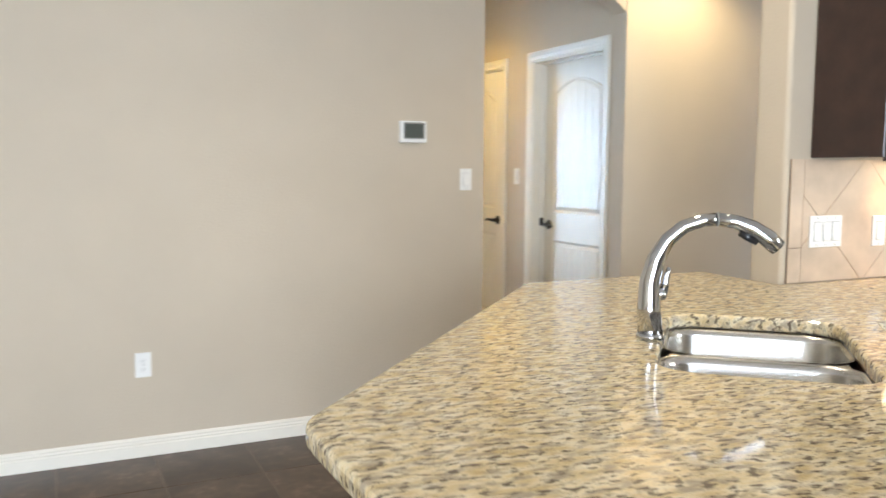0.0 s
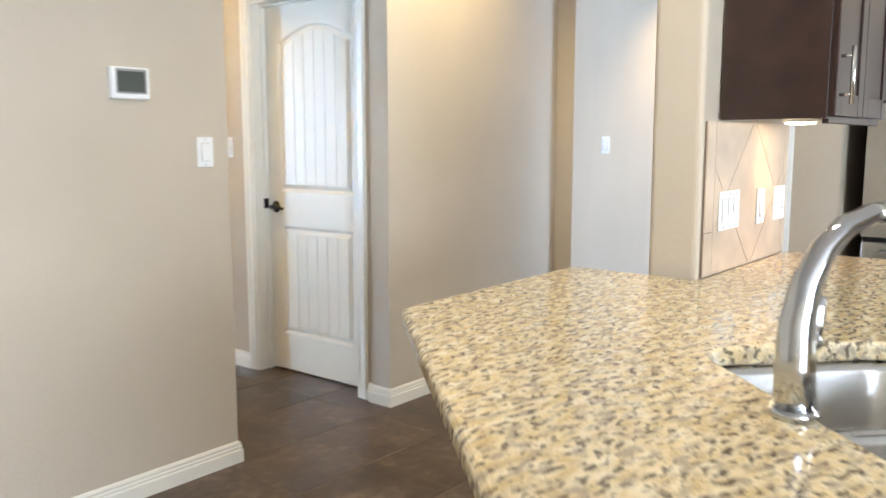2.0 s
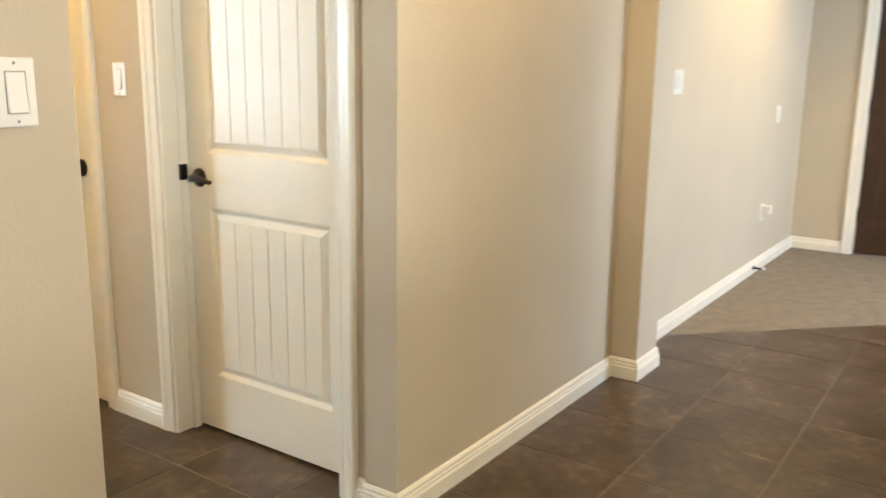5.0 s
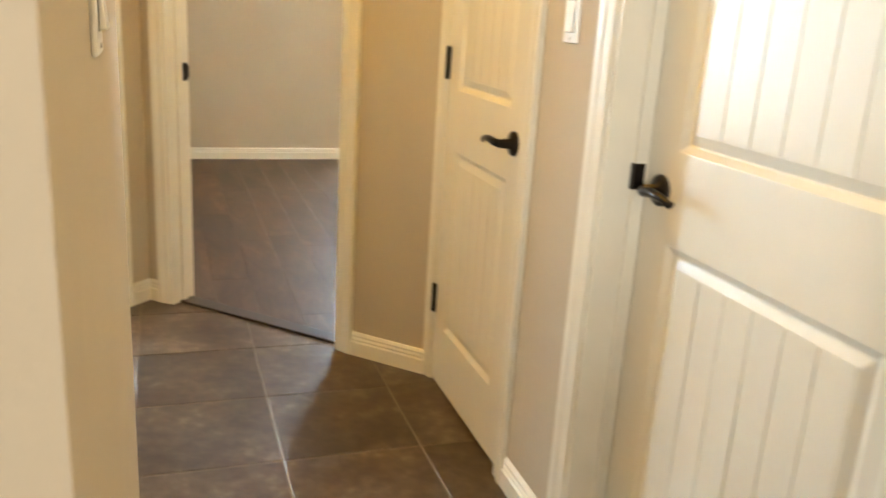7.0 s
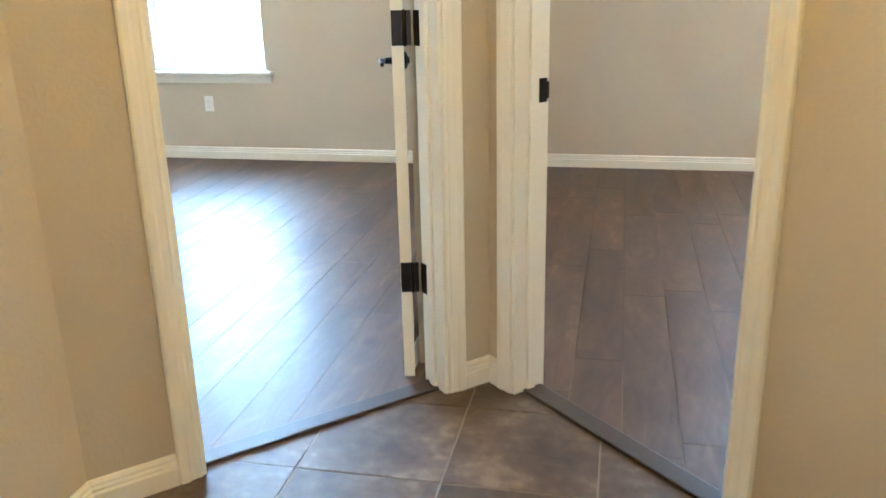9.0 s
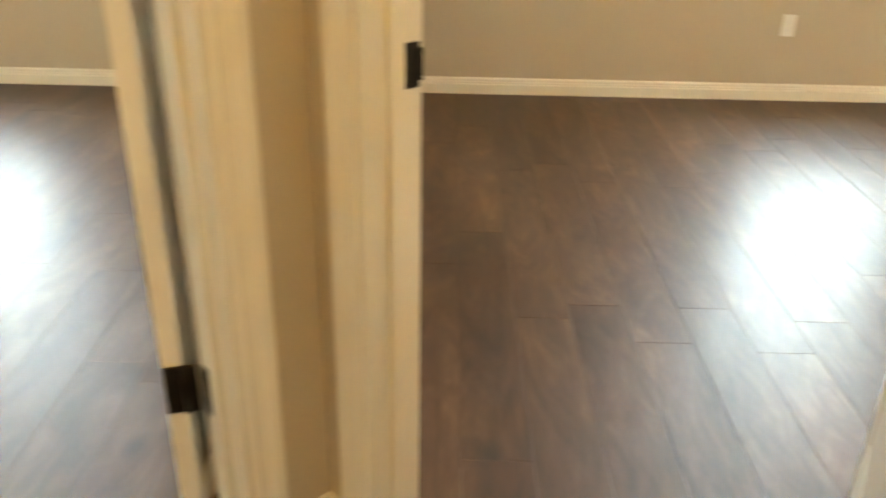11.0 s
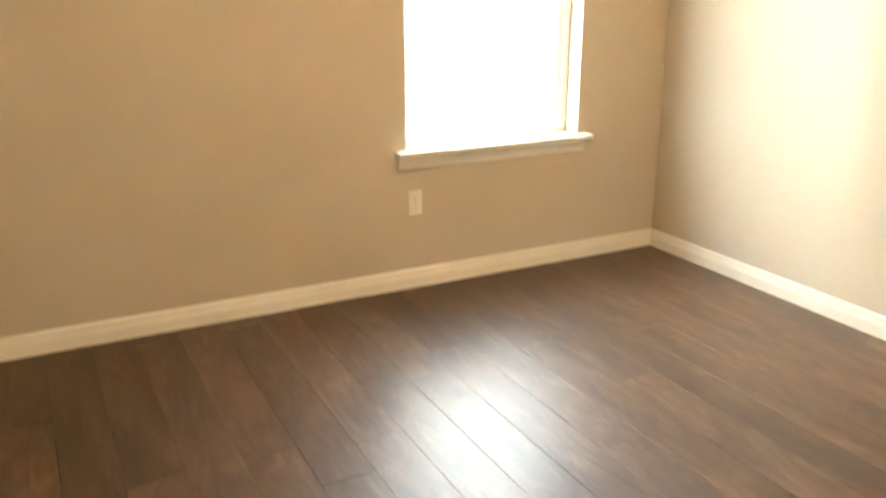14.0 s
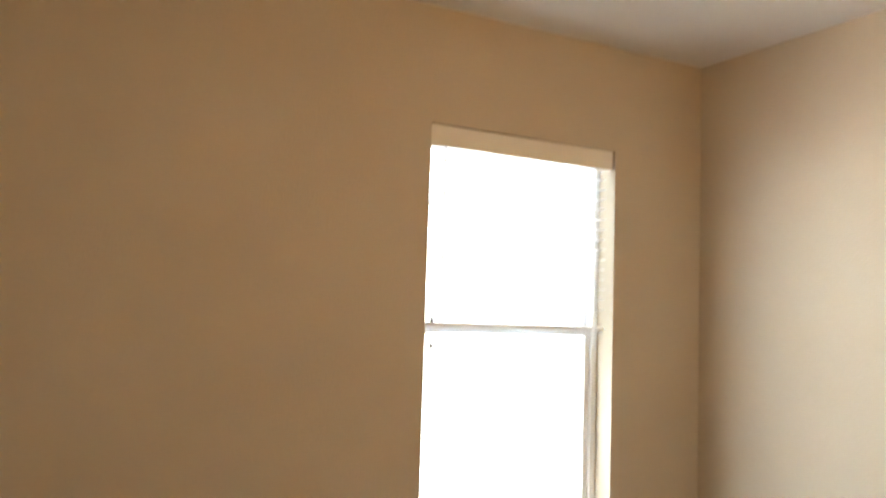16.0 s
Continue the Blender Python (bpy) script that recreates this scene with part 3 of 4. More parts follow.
f2 = door_frame("door_frame", (VX, VY), VA, U2 - O2[1], U2 - O2[0], "cream casing of the second bedroom's doorway", 0.115, 0.075)
f1 = door_frame("door_frame", VB, (VX, VY), O1[0], O1[1], "cream casing of the first bedroom's doorway", 0.115, 0.075)
part("strike_plate", boxes((U2 - O2[1] + 0.011, U2 - O2[1] + 0.0145, 0.080, 0.112, 0.925, 0.995), (U2 - O2[1] + 0.011, U2 - O2[1] + 0.016, 0.105, 0.118, 0.935, 0.985)), BRONZE, f2, "dark bronze strike plate")
for z in (0.365, 1.14, 1.84):
    part("hinge", boxes((O1[1] - 0.0145, O1[1] - 0.0115, 0.082, 0.122, z - 0.05, z + 0.05)), BRONZE, f1, "dark bronze hinge leaf")
# door of the first bedroom, swung wide open
h1 = frame_of(VB, (VX, VY)) @ Vector((O1[1] - 0.040, 0.140, 0))
d1 = door_leaf("door", pose(h1.x, h1.y, 0, 0, 0, 104.5) @ pose(0.004, -0.0, 0), 0.775, "open cream bedroom door seen along its edge", knob_u=0.71, lever=-1, kz=0.98)
for z in (0.365, 1.14, 1.84):
    hp = part("hinge", boxes((-0.005, 0.0005, -0.024, 0.034, z - 0.05, z + 0.05), bevel=0.0015, seg=1), BRONZE, d1, "dark bronze hinge leaf")
    kn = part("hinge_knuckle", lathe([(0.0, -0.053), (0.004, -0.052), (0.0075, -0.048), (0.0075, 0.048), (0.004, 0.052), (0.0, 0.053)], 12), BRONZE, hp)
    kn.location = (-0.004, -0.004, z)
# door of the second bedroom
h2 = frame_of((VX, VY), VA) @ Vector((U2 - O2[0] - 0.016, 0.122, 0))
d2 = door_leaf("door", pose(h2.x, h2.y, 0, 0, 0, 60.0) @ pose(0.004, 0, 0), 0.775, "open cream plank door with dark lever handle", knob_u=0.71, lever=-1, kz=0.98)
for z in (0.365, 1.14, 1.84):
    part("hinge", boxes((-0.003, 0.001, 0.0, 0.034, z - 0.05, z + 0.05)), BRONZE, d2, "dark bronze hinge leaf")
for nm, f, a, b in (("threshold_two", (VX, VY), VA, (U2 - O2[1], U2 - O2[0])), ("threshold_one", VB, (VX, VY), (O1[0], O1[1]))):
    t = part(nm.split("_")[0], boxes((b[0] + 0.012, b[1] - 0.012, 0.034, 0.106, -0.003, 0.010), bevel=0.004), STRIP)
    t.matrix_world = frame_of(f, a)
    tagged(t, "dark threshold strip between tile and laminate", "threshold", "thresholds")

# ---------------------------------------------------------------- windows


def window(x0, x1, name):
    w = holder(name, pose(x0, YF, 0), "white vinyl single-hung window with painted sill and raised slat blind", "window", "bedroom windows", "structure")
    wd = x1 - x0
    z0, z1 = WZ
    zm = 1.46
    part("window_frame", boxes((0, 0.035, 0.10, 0.165, z0, z1), (wd - 0.035, wd, 0.10, 0.165, z0, z1), (0.035, wd - 0.035, 0.10, 0.165, z1 - 0.035, z1), (0.035, wd - 0.035, 0.10, 0.165, z0, z0 + 0.03), bevel=0.003, seg=1), VINYL, w)
    part("meeting_rail", boxes((0.035, wd - 0.035, 0.108, 0.143, zm - 0.02, zm + 0.025), bevel=0.003, seg=1), VINYL, w)
    for nm, za, zb, y in (("lower_sash", z0 + 0.03, zm - 0.02, 0.113), ("upper_sash", zm + 0.025, z1 - 0.035, 0.133)):
        sash = part(nm, boxes((0.036, 0.062, y, y + 0.025, za, zb), (wd - 0.062, wd - 0.036, y, y + 0.025, za, zb), bevel=0.002, seg=1), VINYL, w)
        g = part("pane", boxes((0.062, wd - 0.062, y + 0.010, y + 0.014, za + 0.001, zb - 0.001)), GLASS, sash)
        g.visible_shadow = False
    for z in (1.492, 1.388):
        part("sash_latch", boxes((0.078, 0.093, 0.098, 0.110, z - 0.012, z + 0.012), bevel=0.002, seg=1), GREYP, w)
    sill = part("sill", boxes((-0.055, wd + 0.055, -0.062, 0.10, z0 - 0.024, z0), bevel=0.006), TRIM, w)
    part("apron", along([(-0.035, 0.0), (wd + 0.035, 0.0)], [(0, z0 - 0.085), (0.010, z0 - 0.085), (0.014, z0 - 0.07), (0.018, z0 - 0.04), (0.030, z0 - 0.0245), (0, z0 - 0.0245)]), TRIM, w)
    b = holder("blind", pose(x0, YF, 0), "white slat blind drawn up under its head rail", "blind", "window blinds")
    part("valance", boxes((0.004, wd - 0.004, 0.012, 0.026, z1 - 0.088, z1 - 0.002), bevel=0.003), TRIM, b, "cream blind valance")
    part("head_rail", boxes((0.008, wd - 0.008, 0.040, 0.090, z1 - 0.050, z1 - 0.004), bevel=0.004), VINYL, b)
    for k in range(15):
        z = z1 - 0.085 - 0.045 * k
        part("slat", slab([(0.014, z), (wd - 0.014, z), (wd - 0.014, z + 0.0025), (0.014, z + 0.0025)], 0.042, 0.088), VINYL, b)
    part("bottom_rail", boxes((0.012, wd - 0.012, 0.044, 0.086, 1.462, 1.482), bevel=0.003, seg=1), VINYL, b)
    for u in (0.16, wd - 0.16):
        part("ladder_cord", tube([(u, 0.041, z1 - 0.05), (u, 0.041, 1.47)], 0.0012, 6), VINYL, b)
    part("cord", tube([(wd - 0.075, 0.036, z1 - 0.06), (wd - 0.074, 0.034, 1.75), (wd - 0.076, 0.034, 1.40)], 0.0025, 8), VINYL, b)
    part("tilt_wand", tube([(0.085, 0.036, z1 - 0.05), (0.086, 0.034, 1.5)], 0.004, 8), GREYP, b)
    return w


window(*W2, "window_1")
window(*W1, "window_2")


def big_window(name, m, w, z0, z1):
    ob = holder(name, m, "wide white-framed window, assumed, out of view", "window", "", "structure")
    part("window_frame", boxes((0, 0.05, 0.05, 0.12, z0, z1), (w - 0.05, w, 0.05, 0.12, z0, z1), (0.05, w - 0.05, 0.05, 0.12, z0, z0 + 0.05), (0.05, w - 0.05, 0.05, 0.12, z1 - 0.05, z1), (w / 2 - 0.025, w / 2 + 0.025, 0.05, 0.12, z0 + 0.05, z1 - 0.05)), VINYL, ob)
    for a, b in ((0.05, w / 2 - 0.025), (w / 2 + 0.025, w - 0.05)):
        g = part("pane", boxes((a, b, 0.08, 0.084, z0 + 0.05, z1 - 0.05)), GLASS, ob)
        g.visible_shadow = False
    return ob


big_window("window_3", pose(0.0, -3.6, 0, 0, 0, 180), 3.2, 0.3, 2.4)
# assumed kitchen window, added as the opening for the kitchen side fill
big_window("window_5", pose(4.8, -0.2, 0, 0, 0, 180), 1.1, 0.9, 2.2)
big_window("window_4", pose(7.3, 0.5, 0, 0, 0, 180), 1.4, 0.3, 2.4)

# outside
tagged(part("ground", boxes((-80, 80, -80, 90, -0.5, -0.3)), LAWN), "dry lawn outside the house", "ground", kind="structure")
# emissive board added behind the bedroom windows so that the panes read white
tagged(part("backdrop", boxes((-15, 20, 13.6, 13.8, -0.3, 8.0)), GLOW_BOARD), "glowing backdrop board standing in for the overexposed outdoors", "backdrop", kind="structure")

# ---------------------------------------------------------------- plates, thermostat


def plate(name, m, gangs, kind, label, group):
    """A wall plate in its own plane: x along the wall, -y out of it, centred on the origin."""
    w = 0.070 + 0.046 * (gangs - 1)
    top = holder(name, m, label, "outlet" if kind == "outlet" else "light switch", group)
    part("cover_plate", boxes((-w / 2, w / 2, -0.006, 0.0, -0.057, 0.057), bevel=0.003), PLASTIC, top)
    for g in range(gangs):
        u = (g - (gangs - 1) / 2) * 0.046
        if kind == "rocker":
            # grey strip round the rocker, paints in the shade of its gap
            part("gap", boxes((u - 0.018, u + 0.018, -0.0066, -0.0052, -0.035, 0.035)), GREYP, top)
            bm = boxes((u - 0.0165, u + 0.0165, -0.0105, -0.006, -0.0335, 0.0335), bevel=0.0015, seg=1)
            for v in bm.verts:
                if v.co.y < -0.008:
                    v.co.y += 0.0035 * (v.co.z / 0.0335)
            part("rocker", bm, PLASTIC, top)
        else:
            for z in (-0.0195, 0.0195):
                r = part("receptacle", boxes((u - 0.0165, u + 0.0165, -0.0085, -0.006, z - 0.0145, z + 0.0145), bevel=0.0012, seg=1), PLASTIC, top)
                # grey blocks on the face, paint in the dark of the slots
                part("slot", boxes((u - 0.0075, u - 0.0055, -0.0089, -0.0080, z - 0.002, z + 0.007), (u + 0.0055, u + 0.0075, -0.0089, -0.0080, z - 0.002, z + 0.006), (u - 0.002, u + 0.002, -0.0089, -0.0080, z - 0.009, z - 0.005)), GREYP, r)
        for z in ((-0.048, 0.048) if kind == "rocker" else (0.0,)):
            sc = part("screw", lathe([(0.0, 0), (0.0028, 0), (0.0024, -0.0012), (0.0, -0.0014)], 10, 'Y'), GREYP, top)
            sc.location = (u, -0.0058, z)
    return top


plate("light_switch", pose(2.108, YL, 1.262), 1, "rocker", "white rocker switch on the living room wall", "switches")
plate("wall_outlet", pose(0.475, YL, 0.425), 1, "outlet", "white duplex outlet low on the living room wall", "outlets")
plate("light_switch", pose(XH, 5.69, 1.265, 0, 0, -90), 1, "rocker", "white rocker switch between the hall doors", "switches")
plate("light_switch", pose(2.215, 4.83, 1.262, 0, 0, 90), 1, "rocker", "white rocker switch inside the hall arch", "switches")
plate("light_switch", pose(5.325, 4.475, 1.27), 2, "rocker", "white double rocker switch on the daylit entry wall", "switches")
plate("wall_outlet", pose(7.15, 4.475, 0.40), 1, "outlet", "white outlet on the daylit entry wall", "outlets")
plate("wall_outlet", pose(4.218, YF, 0.406), 1, "outlet", "white duplex outlet under the bedroom window", "outlets")
plate("wall_outlet", pose(-0.42, YF, 0.412), 1, "outlet", "white duplex outlet under the bedroom window", "outlets")
pl = holder("plug_in_adapter", pose(7.15, 4.4661, 0.422), "white plug-in adapter in the entry outlet", "adapter")
part("body", boxes((-0.020, 0.030, -0.052, 0.0, -0.030, 0.026), bevel=0.006), PLASTIC, pl)
part("prong_cap", boxes((0.030, 0.050, -0.040, -0.012, -0.018, 0.014), bevel=0.004), PLASTIC, pl)
ds = holder("door_stop", pose(7.00, 4.46, 0.045), "dark spring door stop on the entry baseboard", "door stop")
part("mount", lathe([(0.0, 0.0), (0.014, 0.0), (0.014, -0.006), (0.007, -0.012), (0.0, -0.012)], 14, 'Y'), BRONZE, ds)
part("spring", tube([(0, -0.010, 0), (0, -0.060, -0.002)], 0.007, 12), BRONZE, ds)
part("bumper", lathe([(0.0, -0.058), (0.010, -0.058), (0.010, -0.074), (0.006, -0.078), (0.0, -0.078)], 14, 'Y'), PLASTIC, ds, "white rubber bumper")
th = holder("thermostat", pose(1.80, YL, 1.503), "white wall thermostat with a grey display", "thermostat")
part("body", boxes((-0.073, 0.073, -0.026, 0.0, -0.055, 0.055), bevel=0.006, seg=3), PLASTIC, th)
part("screen_bezel", boxes((-0.056, 0.060, -0.0275, -0.0255, -0.036, 0.048), bevel=0.001, seg=1), GREYP, th)
part("screen", boxes((-0.050, 0.052, -0.0285, -0.0270, -0.030, 0.040)), LCD, th, "grey liquid crystal display")
jack = plate("phone_jack", pose(7.35, 4.475, 1.05), 1, "rocker", "small white plate on the entry wall", "switches")

# ---------------------------------------------------------------- kitchen
# end of the kitchen wall, with rounded corners
wall_end = prism([(2.443, 2.66), (3.20, 2.66), (3.20, 2.81), (2.443, 2.81)], 0, H)
bmesh.ops.bevel(wall_end, geom=[e for e in wall_end.edges if abs(e.verts[0].co.z - e.verts[1].co.z) > 1], offset=0.018, segments=4, affect='EDGES', profile=0.5)
tagged(part("wall_kitchen", wall_end, WALL), "painted kitchen wall end with rounded corners", "wall", kind="structure")

ED = Vector((0.683, 0.7305))       # the way of the slanting bar edge
EN = Vector((0.7305, -0.683))      # away from it, into the kitchen
EA = Vector((0.47, 1.81))


def bar(s_, d_):
    p = EA + ED * s_ + EN * d_
    return (p.x, p.y)


def rounded(c0, c1, r, turn, n=6):
    """A rounded rectangle in (s, d), laid into the plan."""
    (s0, d0), (s1, d1) = c0, c1
    out = []
    for cx, cy, a0 in ((s1 - r, d1 - r, 0), (s0 + r, d1 - r, 90), (s0 + r, d0 + r, 180), (s1 - r, d0 + r, 270)):
        for k in range(n + 1):
            a = radians(a0 + 90 * k / n)
            out.append(turn(cx + r * math.cos(a), cy + r * math.sin(a)))
    return out


def soft_outline(pts, radii, n=6):
    """A plan outline with its corners rounded."""
    out = []
    m = len(pts)
    for k in range(m):
        p0, p1, p2 = (Vector(pts[(k + j) % m]) for j in (-1, 0, 1))
        r = radii[k]
        if not r:
            out.append(tuple(p1))
            continue
        a, b = p1 + (p0 - p1).normalized() * r, p1 + (p2 - p1).normalized() * r
        for j in range(n + 1):
            f = j / n
            q = a * (1 - f) ** 2 + p1 * 2 * f * (1 - f) + b * f * f
            out.append((q.x, q.y))
    return out


SINK = ((0.545, 0.515), (1.235, 0.945))
hole = rounded(*SINK, 0.09, bar)
outline = [(0.47, -0.6), (0.47, 1.81), (1.625, 3.045), (2.45, 3.06), (2.437, 2.81), (2.437, 2.655), (3.22, 2.655), (3.22, 2.03), (2.115, 2.03), (1.15, 1.006), (1.15, -0.6)]
outline = soft_outline(outline, [0, 0.05, 0.045, 0.05, 0, 0, 0, 0.02, 0.04, 0.08, 0])
tagged(part("countertop", prism(outline, 0.882, 0.92, bevel=0.010, holes=(hole,)), GRANITE), "polished cream and brown speckled granite bar countertop", "countertop")


def bowl(name, c0, c1, depth, parent):
    bm = bmesh.new()
    rings = []
    for grow, z in ((0.012, 0.879), (0.0, 0.877), (-0.006, 0.86), (-0.012, 0.879 - depth + 0.04), (-0.025, 0.879 - depth + 0.012), (-0.055, 0.879 - depth), (-0.13, 0.879 - depth - 0.004)):
        rings.append([bm.verts.new((x, y, z)) for x, y in rounded((c0[0] - grow, c0[1] - grow), (c1[0] + grow, c1[1] + grow), max(0.02, 0.085 + grow), bar)])
    for a, b in zip(rings, rings[1:]):
        for k in range(len(a)):
            bm.faces.new((a[k - 1], a[k], b[k], b[k - 1])).smooth = True
    bm.faces.new(rings[-1])
    return part(name, bm, STEEL, parent)


sink = holder("kitchen_sink", pose(0, 0, 0), "undermounted double-bowl brushed steel kitchen sink", "sink")
for nm, a, b, dp in (("bowl", 0.545, 0.875, 0.19), ("bowl", 0.905, 1.235, 0.19)):
    bw = bowl(nm, (a, 0.515), (b, 0.945), dp, sink)
    cx, cy = bar((a + b) / 2, 0.74)
    dr = part("drain", lathe([(0.0, 0), (0.045, 0.0), (0.045, 0.004), (0.036, 0.006), (0.030, 0.002), (0.0, 0.001)], 20), CHROME, bw)
    dr.location = (cx, cy, 0.879 - dp - 0.0045)
part("divider", slab([(0, 0.84), (0.40, 0.84), (0.40, 0.876), (0, 0.876)], -0.016, 0.016), STEEL, sink).matrix_world = pose(*bar(0.89, 0.53), 0, 0, 0, math.degrees(math.atan2(EN.y, EN.x)))

# faucet
FX, FY = 1.405, 2.098
fc = holder("kitchen_faucet", pose(FX, FY, 0.92, 0, 0, math.degrees(math.atan2(-0.52, 0.85))), "tall chrome gooseneck pull-down kitchen faucet", "faucet")
part("base_ring", lathe([(0.0, 0), (0.033, 0), (0.033, 0.008), (0.031, 0.014), (0.0, 0.014)], 28), CHROME, fc)
neck = [(1.16 * a, b, 1.07 * q) for a, b, q in [(0.0, 0, 0.010), (-0.004, 0, 0.07), (-0.003, 0, 0.13), (0.008, 0, 0.18), (0.030, 0, 0.222), (0.062, 0, 0.252), (0.100, 0, 0.266), (0.125, 0, 0.268)]]
part("neck", tube(neck, [0.0300, 0.0280, 0.0250, 0.0215, 0.0185, 0.0168, 0.0162, 0.0160], 20), CHROME, fc)
head = [(1.16 * a, b, 1.07 * q) for a, b, q in [(0.127, 0, 0.268), (0.160, 0, 0.264), (0.195, 0, 0.250), (0.228, 0, 0.226), (0.246, 0, 0.208)]]
sp = part("spray_head", tube(head, [0.0162, 0.0172, 0.0190, 0.0215, 0.0205], 20), CHROME, fc)
part("spray_button", tube([(0.197, 0.0, 0.256), (0.218, 0.0, 0.245), (0.238, 0.0, 0.232)], [0.007, 0.009, 0.006], 10), BLACK, sp)
part("joint_ring", tube([(0.1445, 0, 0.2868), (0.1480, 0, 0.2868)], 0.0168, 20), GREYP, fc)
lv = part("lever_boss", tube([(0.010, 0, 0.105), (0.026, 0, 0.110), (0.032, 0, 0.113)], [0.017, 0.016, 0.012], 16), CHROME, fc)
part("lever", tube([(0.028, 0.0, 0.108), (0.033, 0.0, 0.135), (0.036, 0.0, 0.158), (0.040, 0.0, 0.172)], [0.009, 0.009, 0.007, 0.005], 12), CHROME, lv)

# base cabinets under the bar
bb = holder("bar_base", pose(0, 0, 0), "painted base of the kitchen bar", "bar base")
part("body", prism([(0.70, -0.6), (0.70, 1.75), (1.72, 2.84), (2.43, 2.84), (2.43, 2.66), (1.85, 2.66), (0.86, 1.60), (0.86, -0.6)], 0.0, 0.882), WALL, bb)
part("cabinet_front", prism([(1.04, -0.6), (1.10, -0.6), (1.10, 1.00), (2.09, 2.06), (3.18, 2.06), (3.18, 2.12), (2.06, 2.12), (1.04, 1.03)], 0.0, 0.882), ESPRESSO, bb)


def shaker(name, x0, x1, z0, z1, y, parent, handle_side):
    d = part(name, boxes((x0, x1, y + 0.006, y + 0.018, z0, z1)), ESPRESSO, parent)
    part("stile", boxes((x0, x0 + 0.06, y, y + 0.0175, z0, z1), bevel=0.002, seg=1), ESPRESSO, d)
    part("stile", boxes((x1 - 0.06, x1, y, y + 0.0175, z0, z1), bevel=0.002, seg=1), ESPRESSO, d)
    part("rail", boxes((x0 + 0.06, x1 - 0.06, y + 0.0005, y + 0.017, z0, z0 + 0.06), bevel=0.002, seg=1), ESPRESSO, d)
    part("rail", boxes((x0 + 0.06, x1 - 0.06, y + 0.0005, y + 0.017, z1 - 0.06, z1), bevel=0.002, seg=1), ESPRESSO, d)
    hx = x0 + 0.03 if handle_side < 0 else x1 - 0.03
    hb = part("handle", tube([(hx, y - 0.03, z0 + 0.03), (hx, y - 0.03, z0 + 0.18)], 0.006, 12), STEEL, d, "brushed bar handle")
    for z in (z0 + 0.055, z0 + 0.155):
        part("handle_post", tube([(hx, y - 0.03, z), (hx, y + 0.001, z)], 0.0045, 10), STEEL, hb)
    return d


uc = holder("wall_cabinet", pose(0, 0, 0), "dark espresso wood wall cabinet with bar handles", "cabinet", "kitchen cabinets")
part("end_panel", boxes((2.556, 2.574, 2.370, 2.654, 1.365, 2.42), bevel=0.002, seg=1), ESPRESSO, uc)
part("body", boxes((2.574, 3.17, 2.377, 2.652, 1.385, 2.415)), ESPRESSO, uc)
part("light_rail", boxes((2.574, 3.17, 2.370, 2.387, 1.352, 1.384), bevel=0.002, seg=1), ESPRESSO, uc)
shaker("cabinet_door", 2.562, 2.862, 1.372, 2.41, 2.351, uc, -1)
shaker("cabinet_door", 2.866, 3.166, 1.372, 2.41, 2.351, uc, 1)
lamp = holder("undercabinet_light", pose(2.93, 2.54, 1.384), "round lit puck lamp under the wall cabinet", "lamp")
part("housing", lathe([(0.0, 0.0), (0.052, 0.0), (0.056, -0.006), (0.055, -0.018), (0.048, -0.022), (0.0, -0.022)], 28), PLASTIC, lamp)
part("lens", lathe([(0.0, -0.0225), (0.046, -0.0225), (0.042, -0.027), (0.0, -0.029)], 28), BULB, lamp, "glowing warm lens")

# backsplash, laid diagonally
bs = tagged(part("backsplash", boxes((2.462, 3.198, 2.654, 2.6585, 0.921, 1.36)), GROUT2), "beige stone tile backsplash with dark joints", "backsplash")


def clip(poly, box):
    x0, x1, z0, z1 = box
    for ax, lim, sg in ((0, x0, 1), (0, x1, -1), (1, z0, 1), (1, z1, -1)):
        out = []
        for k in range(len(poly)):
            p, q = poly[k - 1], poly[k]
            ip, iq = sg * (p[ax] - lim) >= 0, sg * (q[ax] - lim) >= 0
            if ip != iq:
                f = (lim - p[ax]) / (q[ax] - p[ax])
                out.append((p[0] + f * (q[0] - p[0]), p[1] + f * (q[1] - p[1])))
            if iq:
                out.append(q)
        poly = out
        if len(poly) < 3:
            return []
    return poly


SZ = 0.325
for i in range(-6, 7):
    for j in range(-6, 7):
        cx, cz = 2.845 + (i - j) * SZ * R2, 1.142 + (i + j) * SZ * R2
        h = SZ * R2 - 0.002
        poly = clip([(cx + h, cz), (cx, cz + h), (cx - h, cz), (cx, cz - h)], (2.526, 3.150, 0.923, 1.36))
        if poly:
            part("tile", slab(poly, 2.6500, 2.6542), SPLASH, bs)
for za, zb in ((0.923, 1.045), (1.048, 1.36)):
    part("tile", boxes((2.464, 2.5235, 2.6502, 2.6542, za, zb)), SPLASH, bs)
    part("tile", boxes((3.153, 3.197, 2.6502, 2.6542, za, zb)), SPLASH, bs)
plate("light_switch", pose(2.640, 2.650, 1.103), 3, "rocker", "white three-gang switch plate on the backsplash", "switches")
plate("light_switch", pose(2.92, 2.650, 1.098), 1, "rocker", "white single switch on the backsplash", "switches")
plate("wall_outlet", pose(3.108, 2.650, 1.098), 2, "outlet", "white double outlet plate on the backsplash", "outlets")

